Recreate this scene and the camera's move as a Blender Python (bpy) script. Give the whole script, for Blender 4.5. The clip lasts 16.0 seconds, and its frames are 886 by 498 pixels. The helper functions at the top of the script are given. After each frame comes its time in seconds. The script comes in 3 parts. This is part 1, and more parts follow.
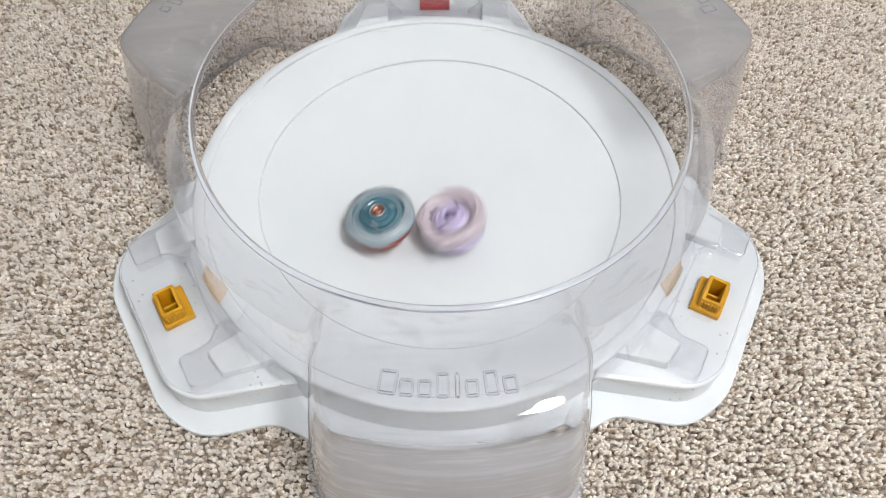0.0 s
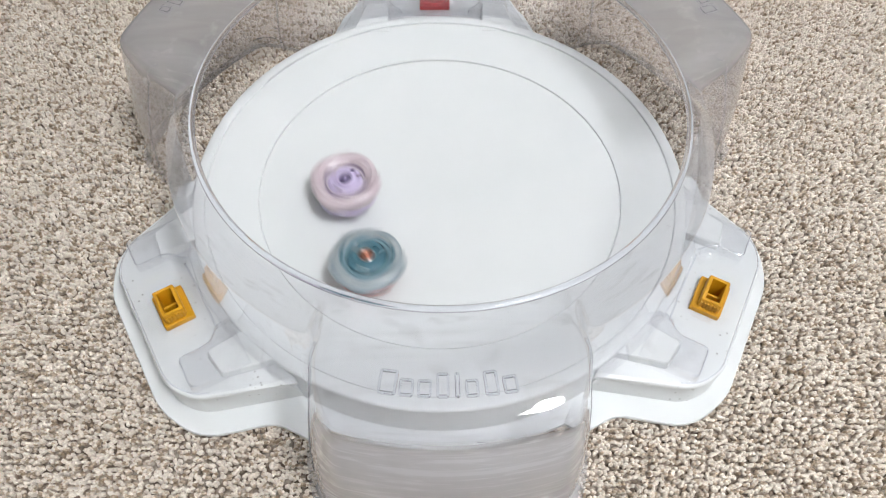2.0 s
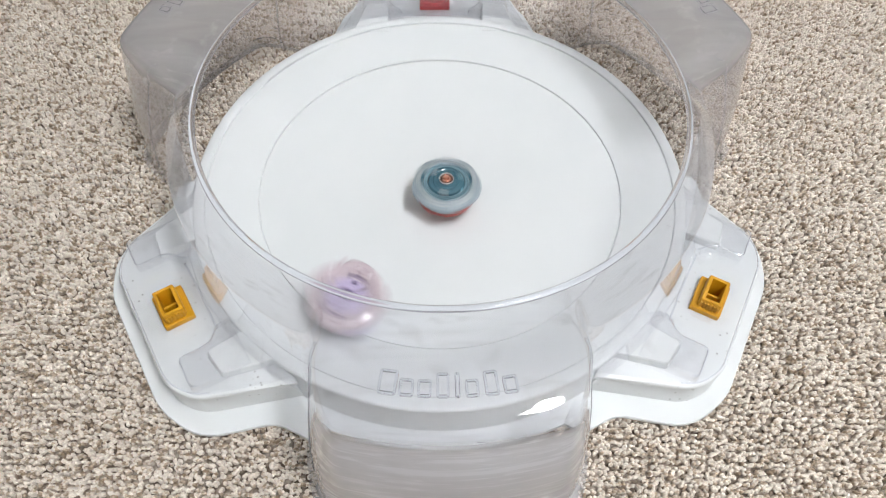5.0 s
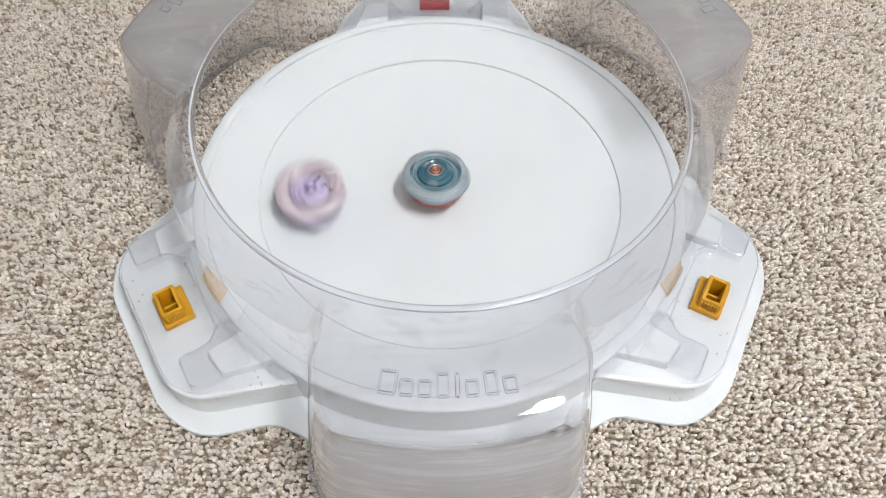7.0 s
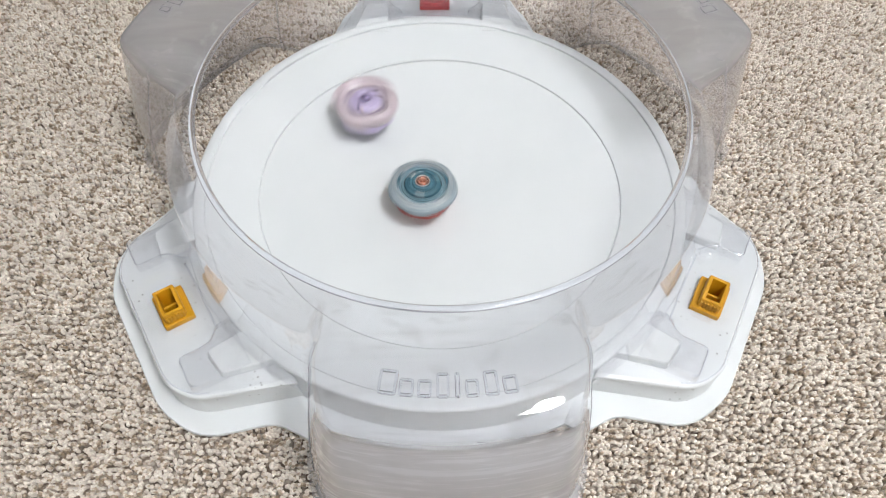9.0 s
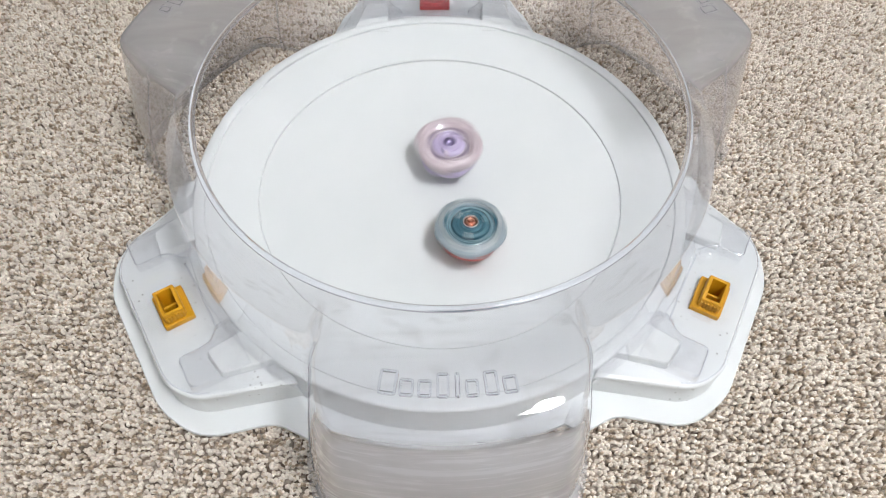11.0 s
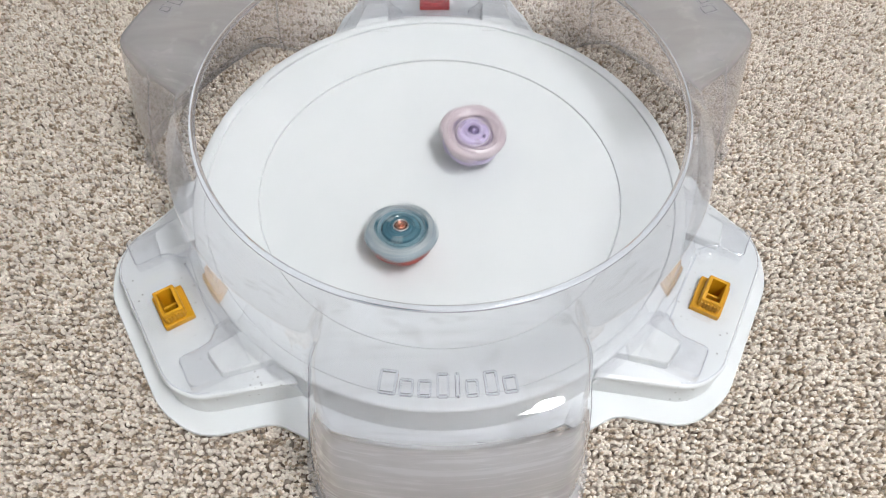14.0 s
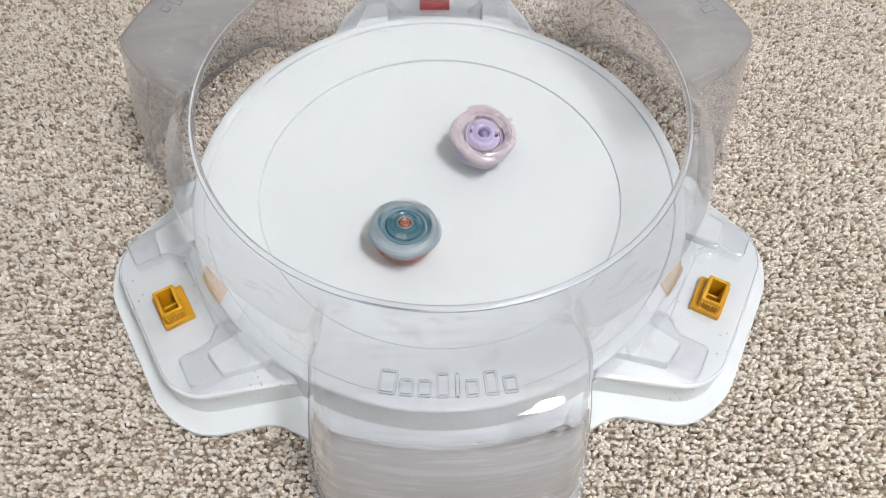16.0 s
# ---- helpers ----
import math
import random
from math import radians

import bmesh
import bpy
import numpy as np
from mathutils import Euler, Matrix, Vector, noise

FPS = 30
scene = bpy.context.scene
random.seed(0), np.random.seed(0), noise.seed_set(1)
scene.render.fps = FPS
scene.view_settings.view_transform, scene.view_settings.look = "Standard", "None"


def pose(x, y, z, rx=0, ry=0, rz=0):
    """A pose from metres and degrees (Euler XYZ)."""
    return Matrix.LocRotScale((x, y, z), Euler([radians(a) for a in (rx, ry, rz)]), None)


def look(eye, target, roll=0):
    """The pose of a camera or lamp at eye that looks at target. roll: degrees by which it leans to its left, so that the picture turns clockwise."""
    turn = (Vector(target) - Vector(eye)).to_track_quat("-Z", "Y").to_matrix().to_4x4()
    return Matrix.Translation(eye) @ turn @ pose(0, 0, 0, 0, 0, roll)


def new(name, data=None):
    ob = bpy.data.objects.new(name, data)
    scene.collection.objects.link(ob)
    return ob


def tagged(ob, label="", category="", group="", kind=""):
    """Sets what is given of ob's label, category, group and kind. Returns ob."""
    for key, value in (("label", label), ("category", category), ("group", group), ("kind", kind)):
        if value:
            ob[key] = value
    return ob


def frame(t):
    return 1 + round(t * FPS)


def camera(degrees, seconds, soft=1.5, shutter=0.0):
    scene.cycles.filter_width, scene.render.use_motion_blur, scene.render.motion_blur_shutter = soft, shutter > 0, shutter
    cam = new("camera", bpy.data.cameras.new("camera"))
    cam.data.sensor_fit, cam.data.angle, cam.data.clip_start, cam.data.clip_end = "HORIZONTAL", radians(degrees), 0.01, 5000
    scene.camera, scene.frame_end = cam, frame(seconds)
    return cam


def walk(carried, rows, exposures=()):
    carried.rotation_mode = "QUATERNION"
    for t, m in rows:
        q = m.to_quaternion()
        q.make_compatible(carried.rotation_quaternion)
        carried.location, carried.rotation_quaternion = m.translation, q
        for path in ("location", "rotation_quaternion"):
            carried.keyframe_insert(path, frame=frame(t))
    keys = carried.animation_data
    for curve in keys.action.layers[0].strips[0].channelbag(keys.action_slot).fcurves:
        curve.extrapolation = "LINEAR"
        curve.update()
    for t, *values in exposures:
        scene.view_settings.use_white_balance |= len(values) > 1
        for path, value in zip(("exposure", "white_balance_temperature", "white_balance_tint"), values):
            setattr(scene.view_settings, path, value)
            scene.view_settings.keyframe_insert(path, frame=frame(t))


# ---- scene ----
cam = camera(64.0, 16.0, 1.1, 0.42)
EYE = look((0.0, -0.3103, 0.4201), (0.00263, -0.03945, -0.0001), 1.39)
walk(cam, [(0.0, EYE), (16.0, EYE)], [(0.0, 0.0, 6500, 10), (16.0, 0.0, 6500, 10)])

# ---- light: the room's lamp, hung low for falloff, with an added up-facing fill, bounced by pale walls ----
world = bpy.data.worlds.new("room_air")
scene.world = world
world.use_nodes = True
world.node_tree.nodes["Background"].inputs[0].default_value = (0.9, 0.95, 1.0, 1)
world.node_tree.nodes["Background"].inputs[1].default_value = 0.05

LAMP = (0.46, -0.45, 1.48)
lamp_data = bpy.data.lights.new("pendant_lamp_light", "AREA")
lamp_data.shape, lamp_data.size, lamp_data.size_y, lamp_data.energy = "RECTANGLE", 0.17, 0.46, 15.4
lamp_data.color = (0.928, 0.955, 0.99)
lamp_light = new("pendant_lamp_light", lamp_data)
lamp_light.matrix_world = pose(LAMP[0], LAMP[1], LAMP[2] - 0.012)


# ---- materials ----
def material(name):
    m = bpy.data.materials.new(name)
    m.use_nodes = True
    t = m.node_tree
    return m, t, t.nodes["Principled BSDF"]


def node(t, kind, **values):
    n = t.nodes.new(kind)
    for k, v in values.items():
        n.inputs[k.replace("_", " ")].default_value = v
    return n


def ramp(t, source, stops):
    r = t.nodes.new("ShaderNodeValToRGB")
    e = r.color_ramp.elements
    while len(e) < len(stops):
        e.new(0.5)
    for el, (p, c) in zip(e, stops):
        el.position, el.color = p, (*c, 1)
    t.links.new(source, r.inputs[0])
    return r


def coords(t, scale=1.0):
    c = t.nodes.new("ShaderNodeTexCoord")
    m = t.nodes.new("ShaderNodeMapping")
    m.inputs["Scale"].default_value = (scale, scale, scale)
    t.links.new(c.outputs["Object"], m.inputs[0])
    return m.outputs[0]


def plastic(name, base, dark, rough=0.35, bump=0.02, coat=0.0, grain=900.0, metal=0.0):
    """Moulded plastic or metal: faint blotches, fine grain in colour, gloss and relief."""
    m, t, p = material(name)
    at = coords(t)
    big = node(t, "ShaderNodeTexNoise", Scale=28.0, Detail=4.0)
    fine = node(t, "ShaderNodeTexNoise", Scale=grain, Detail=3.0)
    for n in (big, fine):
        t.links.new(at, n.inputs["Vector"])
    r = ramp(t, big.outputs[0], [(0.3, dark), (0.62, base)])
    t.links.new(r.outputs[0], p.inputs["Base Color"])
    rr = ramp(t, big.outputs[0], [(0.3, (rough * 1.25,) * 3), (0.7, (rough * 0.85,) * 3)])
    t.links.new(rr.outputs[0], p.inputs["Roughness"])
    b = node(t, "ShaderNodeBump", Strength=bump, Distance=0.0006)
    t.links.new(fine.outputs[0], b.inputs["Height"])
    t.links.new(b.outputs[0], p.inputs["Normal"])
    p.inputs["Metallic"].default_value = metal
    p.inputs["Coat Weight"].default_value = coat
    return m


def worn_ring(name, base, dark, groove, rough, coat):
    """Plastic turned about the z axis: fine ring-shaped rub marks in colour, gloss and relief."""
    m, t, p = material(name)
    at = coords(t)
    flat_ = t.nodes.new("ShaderNodeVectorMath")
    flat_.operation = "MULTIPLY"
    flat_.inputs[1].default_value = (1, 1, 0)
    t.links.new(at, flat_.inputs[0])
    radius = t.nodes.new("ShaderNodeVectorMath")
    radius.operation = "LENGTH"
    t.links.new(flat_.outputs[0], radius.inputs[0])
    arc = t.nodes.new("ShaderNodeVectorMath")
    arc.operation = "MULTIPLY"
    arc.inputs[1].default_value = (0.05, 0.05, 0.1)
    t.links.new(at, arc.inputs[0])
    spread = t.nodes.new("ShaderNodeVectorMath")
    t.links.new(arc.outputs[0], spread.inputs[0])
    t.links.new(radius.outputs["Value"], spread.inputs[1])
    rings = node(t, "ShaderNodeTexNoise", Scale=620.0, Detail=4.0, Roughness=0.7)
    t.links.new(spread.outputs[0], rings.inputs["Vector"])
    r = ramp(t, rings.outputs[0], [(0.30, groove), (0.43, dark), (0.60, base)])
    t.links.new(r.outputs[0], p.inputs["Base Color"])
    rr = ramp(t, rings.outputs[0], [(0.3, (rough * 1.4,) * 3), (0.7, (rough * 0.8,) * 3)])
    t.links.new(rr.outputs[0], p.inputs["Roughness"])
    b = node(t, "ShaderNodeBump", Strength=0.25, Distance=0.0003)
    t.links.new(rings.outputs[0], b.inputs["Height"])
    t.links.new(b.outputs[0], p.inputs["Normal"])
    p.inputs["Coat Weight"].default_value = coat
    return m


def white_plastic(name, specks):
    """White moulded plastic with faint scuffs; specks: dark grit lying on it."""
    m, t, p = material(name)
    at = coords(t)
    big = node(t, "ShaderNodeTexNoise", Scale=14.0, Detail=5.0)
    scuff = node(t, "ShaderNodeTexNoise", Scale=160.0, Detail=4.0)
    for n in (big, scuff):
        t.links.new(at, n.inputs["Vector"])
    r = ramp(t, big.outputs[0], [(0.3, (0.655, 0.675, 0.675)), (0.65, (0.685, 0.70, 0.70))])
    colour = r.outputs[0]
    if specks:
        v = node(t, "ShaderNodeTexVoronoi", Scale=230.0)
        t.links.new(at, v.inputs["Vector"])
        patch = node(t, "ShaderNodeTexNoise", Scale=45.0, Detail=2.0)
        t.links.new(at, patch.inputs["Vector"])
        dot = ramp(t, v.outputs["Distance"], [(0.0, (1, 1, 1)), (0.21, (0, 0, 0))])
        where = ramp(t, patch.outputs[0], [(0.51, (0, 0, 0)), (0.58, (1, 1, 1))])
        mul = t.nodes.new("ShaderNodeMath")
        mul.operation = "MULTIPLY"
        t.links.new(dot.outputs[0], mul.inputs[0])
        t.links.new(where.outputs[0], mul.inputs[1])
        mix = t.nodes.new("ShaderNodeMix")
        mix.data_type = "RGBA"
        mix.inputs[7].default_value = (0.12, 0.10, 0.08, 1)
        t.links.new(mul.outputs[0], mix.inputs[0])
        t.links.new(colour, mix.inputs[6])
        colour = mix.outputs[2]
    t.links.new(colour, p.inputs["Base Color"])
    rr = ramp(t, scuff.outputs[0], [(0.35, (0.30,) * 3), (0.7, (0.46,) * 3)])
    t.links.new(rr.outputs[0], p.inputs["Roughness"])
    b = node(t, "ShaderNodeBump", Strength=0.03, Distance=0.0004)
    t.links.new(scuff.outputs[0], b.inputs["Height"])
    t.links.new(b.outputs[0], p.inputs["Normal"])
    return m


def clear_plastic(name, haze, tint, rough, scratch, deep):
    """Thin clear polycarbonate: it lets light straight through, mirrors by Fresnel, and scatters a little at scuffs;
    pale arcs imitate reflections off moulding ripples.
    """
    m, t, p = material(name)
    t.nodes.remove(p)
    at = coords(t)
    out = t.nodes["Material Output"]
    through_ = node(t, "ShaderNodeBsdfTransparent", Color=(*tint, 1))
    milky = node(t, "ShaderNodeBsdfDiffuse", Color=(0.80, 0.83, 0.885, 1))
    soft_ = node(t, "ShaderNodeBsdfTranslucent", Color=(0.60, 0.585, 0.585, 1))
    scatter = t.nodes.new("ShaderNodeMixShader")
    scatter.inputs[0].default_value = deep
    t.links.new(milky.outputs[0], scatter.inputs[1])
    t.links.new(soft_.outputs[0], scatter.inputs[2])
    stretch = t.nodes.new("ShaderNodeMapping")
    stretch.inputs["Scale"].default_value = (60, 60, 380)
    stretch.inputs["Rotation"].default_value = (0.5, 0.9, 0.3)
    t.links.new(at, stretch.inputs[0])
    lines = node(t, "ShaderNodeTexNoise", Scale=1.0, Detail=3.0, Distortion=0.3)
    t.links.new(stretch.outputs[0], lines.inputs["Vector"])
    blotch = node(t, "ShaderNodeTexNoise", Scale=22.0, Detail=5.0)
    t.links.new(at, blotch.inputs["Vector"])
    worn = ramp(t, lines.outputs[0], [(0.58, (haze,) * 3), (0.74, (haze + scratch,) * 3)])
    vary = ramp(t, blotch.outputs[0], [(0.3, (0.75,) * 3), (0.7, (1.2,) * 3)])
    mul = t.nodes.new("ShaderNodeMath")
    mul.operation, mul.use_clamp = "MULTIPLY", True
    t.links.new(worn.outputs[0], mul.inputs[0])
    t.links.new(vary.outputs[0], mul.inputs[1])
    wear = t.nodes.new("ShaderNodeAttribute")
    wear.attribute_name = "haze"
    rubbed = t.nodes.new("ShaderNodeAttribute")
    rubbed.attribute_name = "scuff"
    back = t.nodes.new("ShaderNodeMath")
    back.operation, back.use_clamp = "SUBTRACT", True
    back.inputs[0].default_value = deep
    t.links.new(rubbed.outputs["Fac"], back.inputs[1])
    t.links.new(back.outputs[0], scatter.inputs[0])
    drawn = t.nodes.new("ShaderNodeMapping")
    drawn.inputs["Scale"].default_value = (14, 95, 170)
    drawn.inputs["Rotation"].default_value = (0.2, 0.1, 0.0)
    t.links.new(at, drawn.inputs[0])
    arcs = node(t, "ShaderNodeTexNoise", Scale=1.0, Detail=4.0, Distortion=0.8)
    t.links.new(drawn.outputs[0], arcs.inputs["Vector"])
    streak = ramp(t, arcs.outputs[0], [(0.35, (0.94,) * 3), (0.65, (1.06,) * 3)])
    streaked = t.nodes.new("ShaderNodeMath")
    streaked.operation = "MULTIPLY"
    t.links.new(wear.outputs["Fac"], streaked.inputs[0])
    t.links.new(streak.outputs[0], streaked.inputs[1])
    # pale arcs painted into the haze for reflections along the moulded ripples
    glint_arcs = ramp(t, arcs.outputs[0], [(0.50, (0.0,) * 3), (0.60, (0.25,) * 3), (0.70, (0.95,) * 3)])
    glinted = t.nodes.new("ShaderNodeMath")
    glinted.operation = "MULTIPLY_ADD"
    t.links.new(rubbed.outputs["Fac"], glinted.inputs[0])
    t.links.new(glint_arcs.outputs[0], glinted.inputs[1])
    t.links.new(mul.outputs[0], glinted.inputs[2])
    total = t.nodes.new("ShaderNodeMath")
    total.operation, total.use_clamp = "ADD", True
    t.links.new(glinted.outputs[0], total.inputs[0])
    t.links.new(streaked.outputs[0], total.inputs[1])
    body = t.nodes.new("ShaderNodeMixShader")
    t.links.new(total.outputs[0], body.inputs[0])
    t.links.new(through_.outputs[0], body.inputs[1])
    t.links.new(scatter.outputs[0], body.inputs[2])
    gloss = node(t, "ShaderNodeBsdfGlossy", Roughness=rough, Color=(1, 1, 1, 1))
    bump = node(t, "ShaderNodeBump", Strength=0.045, Distance=0.0012)
    t.links.new(blotch.outputs[0], bump.inputs["Height"])
    t.links.new(bump.outputs[0], gloss.inputs["Normal"])
    facing = node(t, "ShaderNodeLayerWeight", Blend=0.5)
    t.links.new(bump.outputs[0], facing.inputs["Normal"])
    steep = t.nodes.new("ShaderNodeMath")
    steep.operation = "POWER"
    steep.inputs[1].default_value = 4.0
    t.links.new(facing.outputs["Facing"], steep.inputs[0])
    fres = t.nodes.new("ShaderNodeMath")
    fres.operation, fres.use_clamp = "MULTIPLY_ADD", True
    fres.inputs[1].default_value, fres.inputs[2].default_value = 0.82, 0.085
    t.links.new(steep.outputs[0], fres.inputs[0])
    top = t.nodes.new("ShaderNodeMixShader")
    t.links.new(fres.outputs[0], top.inputs[0])
    t.links.new(body.outputs[0], top.inputs[1])
    t.links.new(gloss.outputs[0], top.inputs[2])
    t.links.new(top.outputs[0], out.inputs["Surface"])
    return m


def solid_clear(name):
    """Solid clear plastic for thick beads and raised edges: it refracts."""
    m, t, p = material(name)
    t.nodes.remove(p)
    g = node(t, "ShaderNodeBsdfGlass", Color=(0.965, 0.97, 0.99, 1), Roughness=0.06, IOR=1.46)
    fine = node(t, "ShaderNodeTexNoise", Scale=120.0, Detail=3.0)
    t.links.new(coords(t), fine.inputs["Vector"])
    b = node(t, "ShaderNodeBump", Strength=0.08, Distance=0.0005)
    t.links.new(fine.outputs[0], b.inputs["Height"])
    t.links.new(b.outputs[0], g.inputs["Normal"])
    t.links.new(g.outputs[0], t.nodes["Material Output"].inputs["Surface"])
    return m


def carpet_yarn():
    """Looped wool: each loop its own shade of cream, beige or brown, in drifting patches, with fibres."""
    m, t, p = material("carpet_yarn")
    at = coords(t)
    geo = t.nodes.new("ShaderNodeNewGeometry")
    rows = t.nodes.new("ShaderNodeMapping")
    rows.inputs["Scale"].default_value = (0.55, 1.25, 1.0)
    rows.inputs["Rotation"].default_value = (0, 0, 0.12)
    t.links.new(at, rows.inputs[0])
    drift = node(t, "ShaderNodeTexNoise", Scale=200.0, Detail=3.0, Roughness=0.6)
    t.links.new(rows.outputs[0], drift.inputs["Vector"])
    add = t.nodes.new("ShaderNodeMath")
    add.operation = "MULTIPLY_ADD"
    add.inputs[1].default_value = 0.42
    t.links.new(geo.outputs["Random Per Island"], add.inputs[0])
    half = t.nodes.new("ShaderNodeMath")
    half.operation = "MULTIPLY_ADD"
    half.inputs[1].default_value, half.inputs[2].default_value = 1.15, -0.28
    t.links.new(drift.outputs[0], half.inputs[0])
    t.links.new(half.outputs[0], add.inputs[2])
    r = ramp(t, add.outputs[0], [(0.20, (0.33, 0.245, 0.17)), (0.35, (0.53, 0.43, 0.335)), (0.47, (0.77, 0.675, 0.58)), (0.85, (0.86, 0.785, 0.705))])
    fibre = node(t, "ShaderNodeTexNoise", Scale=1500.0, Detail=2.0)
    t.links.new(at, fibre.inputs["Vector"])
    shade = ramp(t, fibre.outputs[0], [(0.3, (0.8,) * 3), (0.7, (1.0,) * 3)])
    mix = t.nodes.new("ShaderNodeMix")
    mix.data_type, mix.blend_type = "RGBA", "MULTIPLY"
    mix.inputs[0].default_value = 1.0
    t.links.new(r.outputs[0], mix.inputs[6])
    t.links.new(shade.outputs[0], mix.inputs[7])
    t.links.new(mix.outputs[2], p.inputs["Base Color"])
    p.inputs["Roughness"].default_value = 0.95
    p.inputs["Specular IOR Level"].default_value = 0.15
    p.inputs["Sheen Weight"].default_value = 0.15
    b = node(t, "ShaderNodeBump", Strength=0.5, Distance=0.0006)
    t.links.new(fibre.outputs[0], b.inputs["Height"])
    t.links.new(b.outputs[0], p.inputs["Normal"])
    return m


def carpet_ground():
    """The same carpet where it lies far off: cream tufts, the shade between them painted brown, all darkened for the
    tufts' own shadows, with relief.
    """
    m, t, p = material("carpet_ground")
    at = coords(t)
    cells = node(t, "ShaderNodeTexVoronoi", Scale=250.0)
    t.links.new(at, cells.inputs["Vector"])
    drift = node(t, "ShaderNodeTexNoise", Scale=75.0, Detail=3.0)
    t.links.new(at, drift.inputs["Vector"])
    # gap shade and tuft self-shadow are put into these colours
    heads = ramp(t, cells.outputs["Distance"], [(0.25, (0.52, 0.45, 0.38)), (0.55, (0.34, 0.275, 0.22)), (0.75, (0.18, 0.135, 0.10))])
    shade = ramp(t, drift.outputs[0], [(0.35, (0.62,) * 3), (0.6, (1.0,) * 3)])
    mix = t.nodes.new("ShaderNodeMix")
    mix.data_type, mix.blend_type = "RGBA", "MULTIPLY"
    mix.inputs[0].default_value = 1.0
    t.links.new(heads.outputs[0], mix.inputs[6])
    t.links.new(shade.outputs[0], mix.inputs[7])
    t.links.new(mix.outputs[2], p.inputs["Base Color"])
    p.inputs["Roughness"].default_value = 0.95
    b = node(t, "ShaderNodeBump", Strength=0.8, Distance=0.003)
    b.invert = True
    t.links.new(cells.outputs["Distance"], b.inputs["Height"])
    t.links.new(b.outputs[0], p.inputs["Normal"])
    return m


def glow_panel(name, strength):
    m, t, p = material(name)
    p.inputs["Base Color"].default_value = (0.9, 0.9, 0.9, 1)
    p.inputs["Emission Color"].default_value = (0.95, 0.97, 0.99, 1)
    p.inputs["Emission Strength"].default_value = strength
    return m


M_WHITE = white_plastic("white_moulded_plastic", False)
M_WING = white_plastic("white_gritty_plastic", True)
M_CLEAR = clear_plastic("clear_scuffed_plastic", 0.06, (0.945, 0.95, 0.972), 0.05, 0.14, 0.90)
M_SHEET = clear_plastic("clear_wing_plastic", 0.05, (0.972, 0.974, 0.985), 0.06, 0.10, 0.90)
M_GLASS = solid_clear("clear_solid_plastic")
M_YELLOW = plastic("ochre_yellow_plastic", (0.60, 0.295, 0.004), (0.50, 0.235, 0.003), 0.40, 0.05)
M_RED = plastic("red_plastic", (0.52, 0.03, 0.035), (0.42, 0.02, 0.025), 0.35, 0.05)
M_YARN = carpet_yarn()
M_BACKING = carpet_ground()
M_WALL = plastic("painted_plaster", (0.84, 0.84, 0.835), (0.81, 0.81, 0.805), 0.85, 0.15, 0.0, 220.0)
M_GLOW = glow_panel("lamp_diffuser", 14.0)
M_FILL_GLOW = glow_panel("added_fill_glow", 120.0)
M_TEAL = worn_ring("teal_plastic", (0.055, 0.15, 0.19), (0.035, 0.105, 0.14), (0.02, 0.055, 0.075), 0.18, 0.6)
M_STEELBLUE = worn_ring("blue_grey_plastic", (0.285, 0.335, 0.355), (0.225, 0.28, 0.31), (0.135, 0.18, 0.20), 0.40, 0.15)
M_SMOKE = worn_ring("pale_smoke_plastic", (0.38, 0.41, 0.425), (0.29, 0.32, 0.34), (0.17, 0.20, 0.215), 0.38, 0.15)
M_METAL = plastic("bright_metal", (0.62, 0.64, 0.65), (0.52, 0.54, 0.56), 0.22, 0.02, 0.0, 900.0, 1.0)
M_COPPER = plastic("copper_metal", (0.62, 0.30, 0.21), (0.50, 0.22, 0.15), 0.25, 0.02, 0.4, 900.0, 0.85)
M_REDDISC = plastic("dark_red_plastic", (0.36, 0.05, 0.035), (0.26, 0.03, 0.025), 0.35, 0.02)
M_PINK = worn_ring("pale_pink_plastic", (0.575, 0.495, 0.52), (0.49, 0.405, 0.44), (0.36, 0.285, 0.29), 0.26, 0.4)
M_MAUVE = worn_ring("mauve_plastic", (0.34, 0.28, 0.36), (0.25, 0.20, 0.27), (0.14, 0.11, 0.14), 0.36, 0.2)
M_LILAC = worn_ring("lilac_plastic", (0.54, 0.47, 0.63), (0.46, 0.39, 0.57), (0.32, 0.26, 0.42), 0.34, 0.3)
M_BLUSH = plastic("pearl_pink_plastic", (0.74, 0.68, 0.70), (0.66, 0.59, 0.62), 0.20, 0.02, 0.5)
M_GROOVE_SHADE = plastic("groove_shade_plastic", (0.14, 0.105, 0.12), (0.09, 0.065, 0.08), 0.35, 0.02, 0.2)
M_SEA = worn_ring("pale_teal_plastic", (0.20, 0.31, 0.35), (0.13, 0.225, 0.265), (0.06, 0.11, 0.14), 0.24, 0.4)
M_VIOLET = plastic("dark_violet_plastic", (0.10, 0.075, 0.19), (0.07, 0.05, 0.14), 0.3, 0.02, 0.3)
M_PLUM = plastic("violet_metal", (0.26, 0.21, 0.36), (0.18, 0.14, 0.27), 0.10, 0.02, 0.8, 900.0, 0.6)


# ---- mesh helpers ----
def as_mesh(name, bm, mats, smooth=True):
    bmesh.ops.recalc_face_normals(bm, faces=bm.faces)
    me = bpy.data.meshes.new(name)
    bm.to_mesh(me)
    bm.free()
    for m in mats if isinstance(mats, (list, tuple)) else [mats]:
        me.materials.append(m)
    if smooth:
        me.polygons.foreach_set("use_smooth", [True] * len(me.polygons))
        me.set_sharp_from_angle(angle=radians(38))
    return me


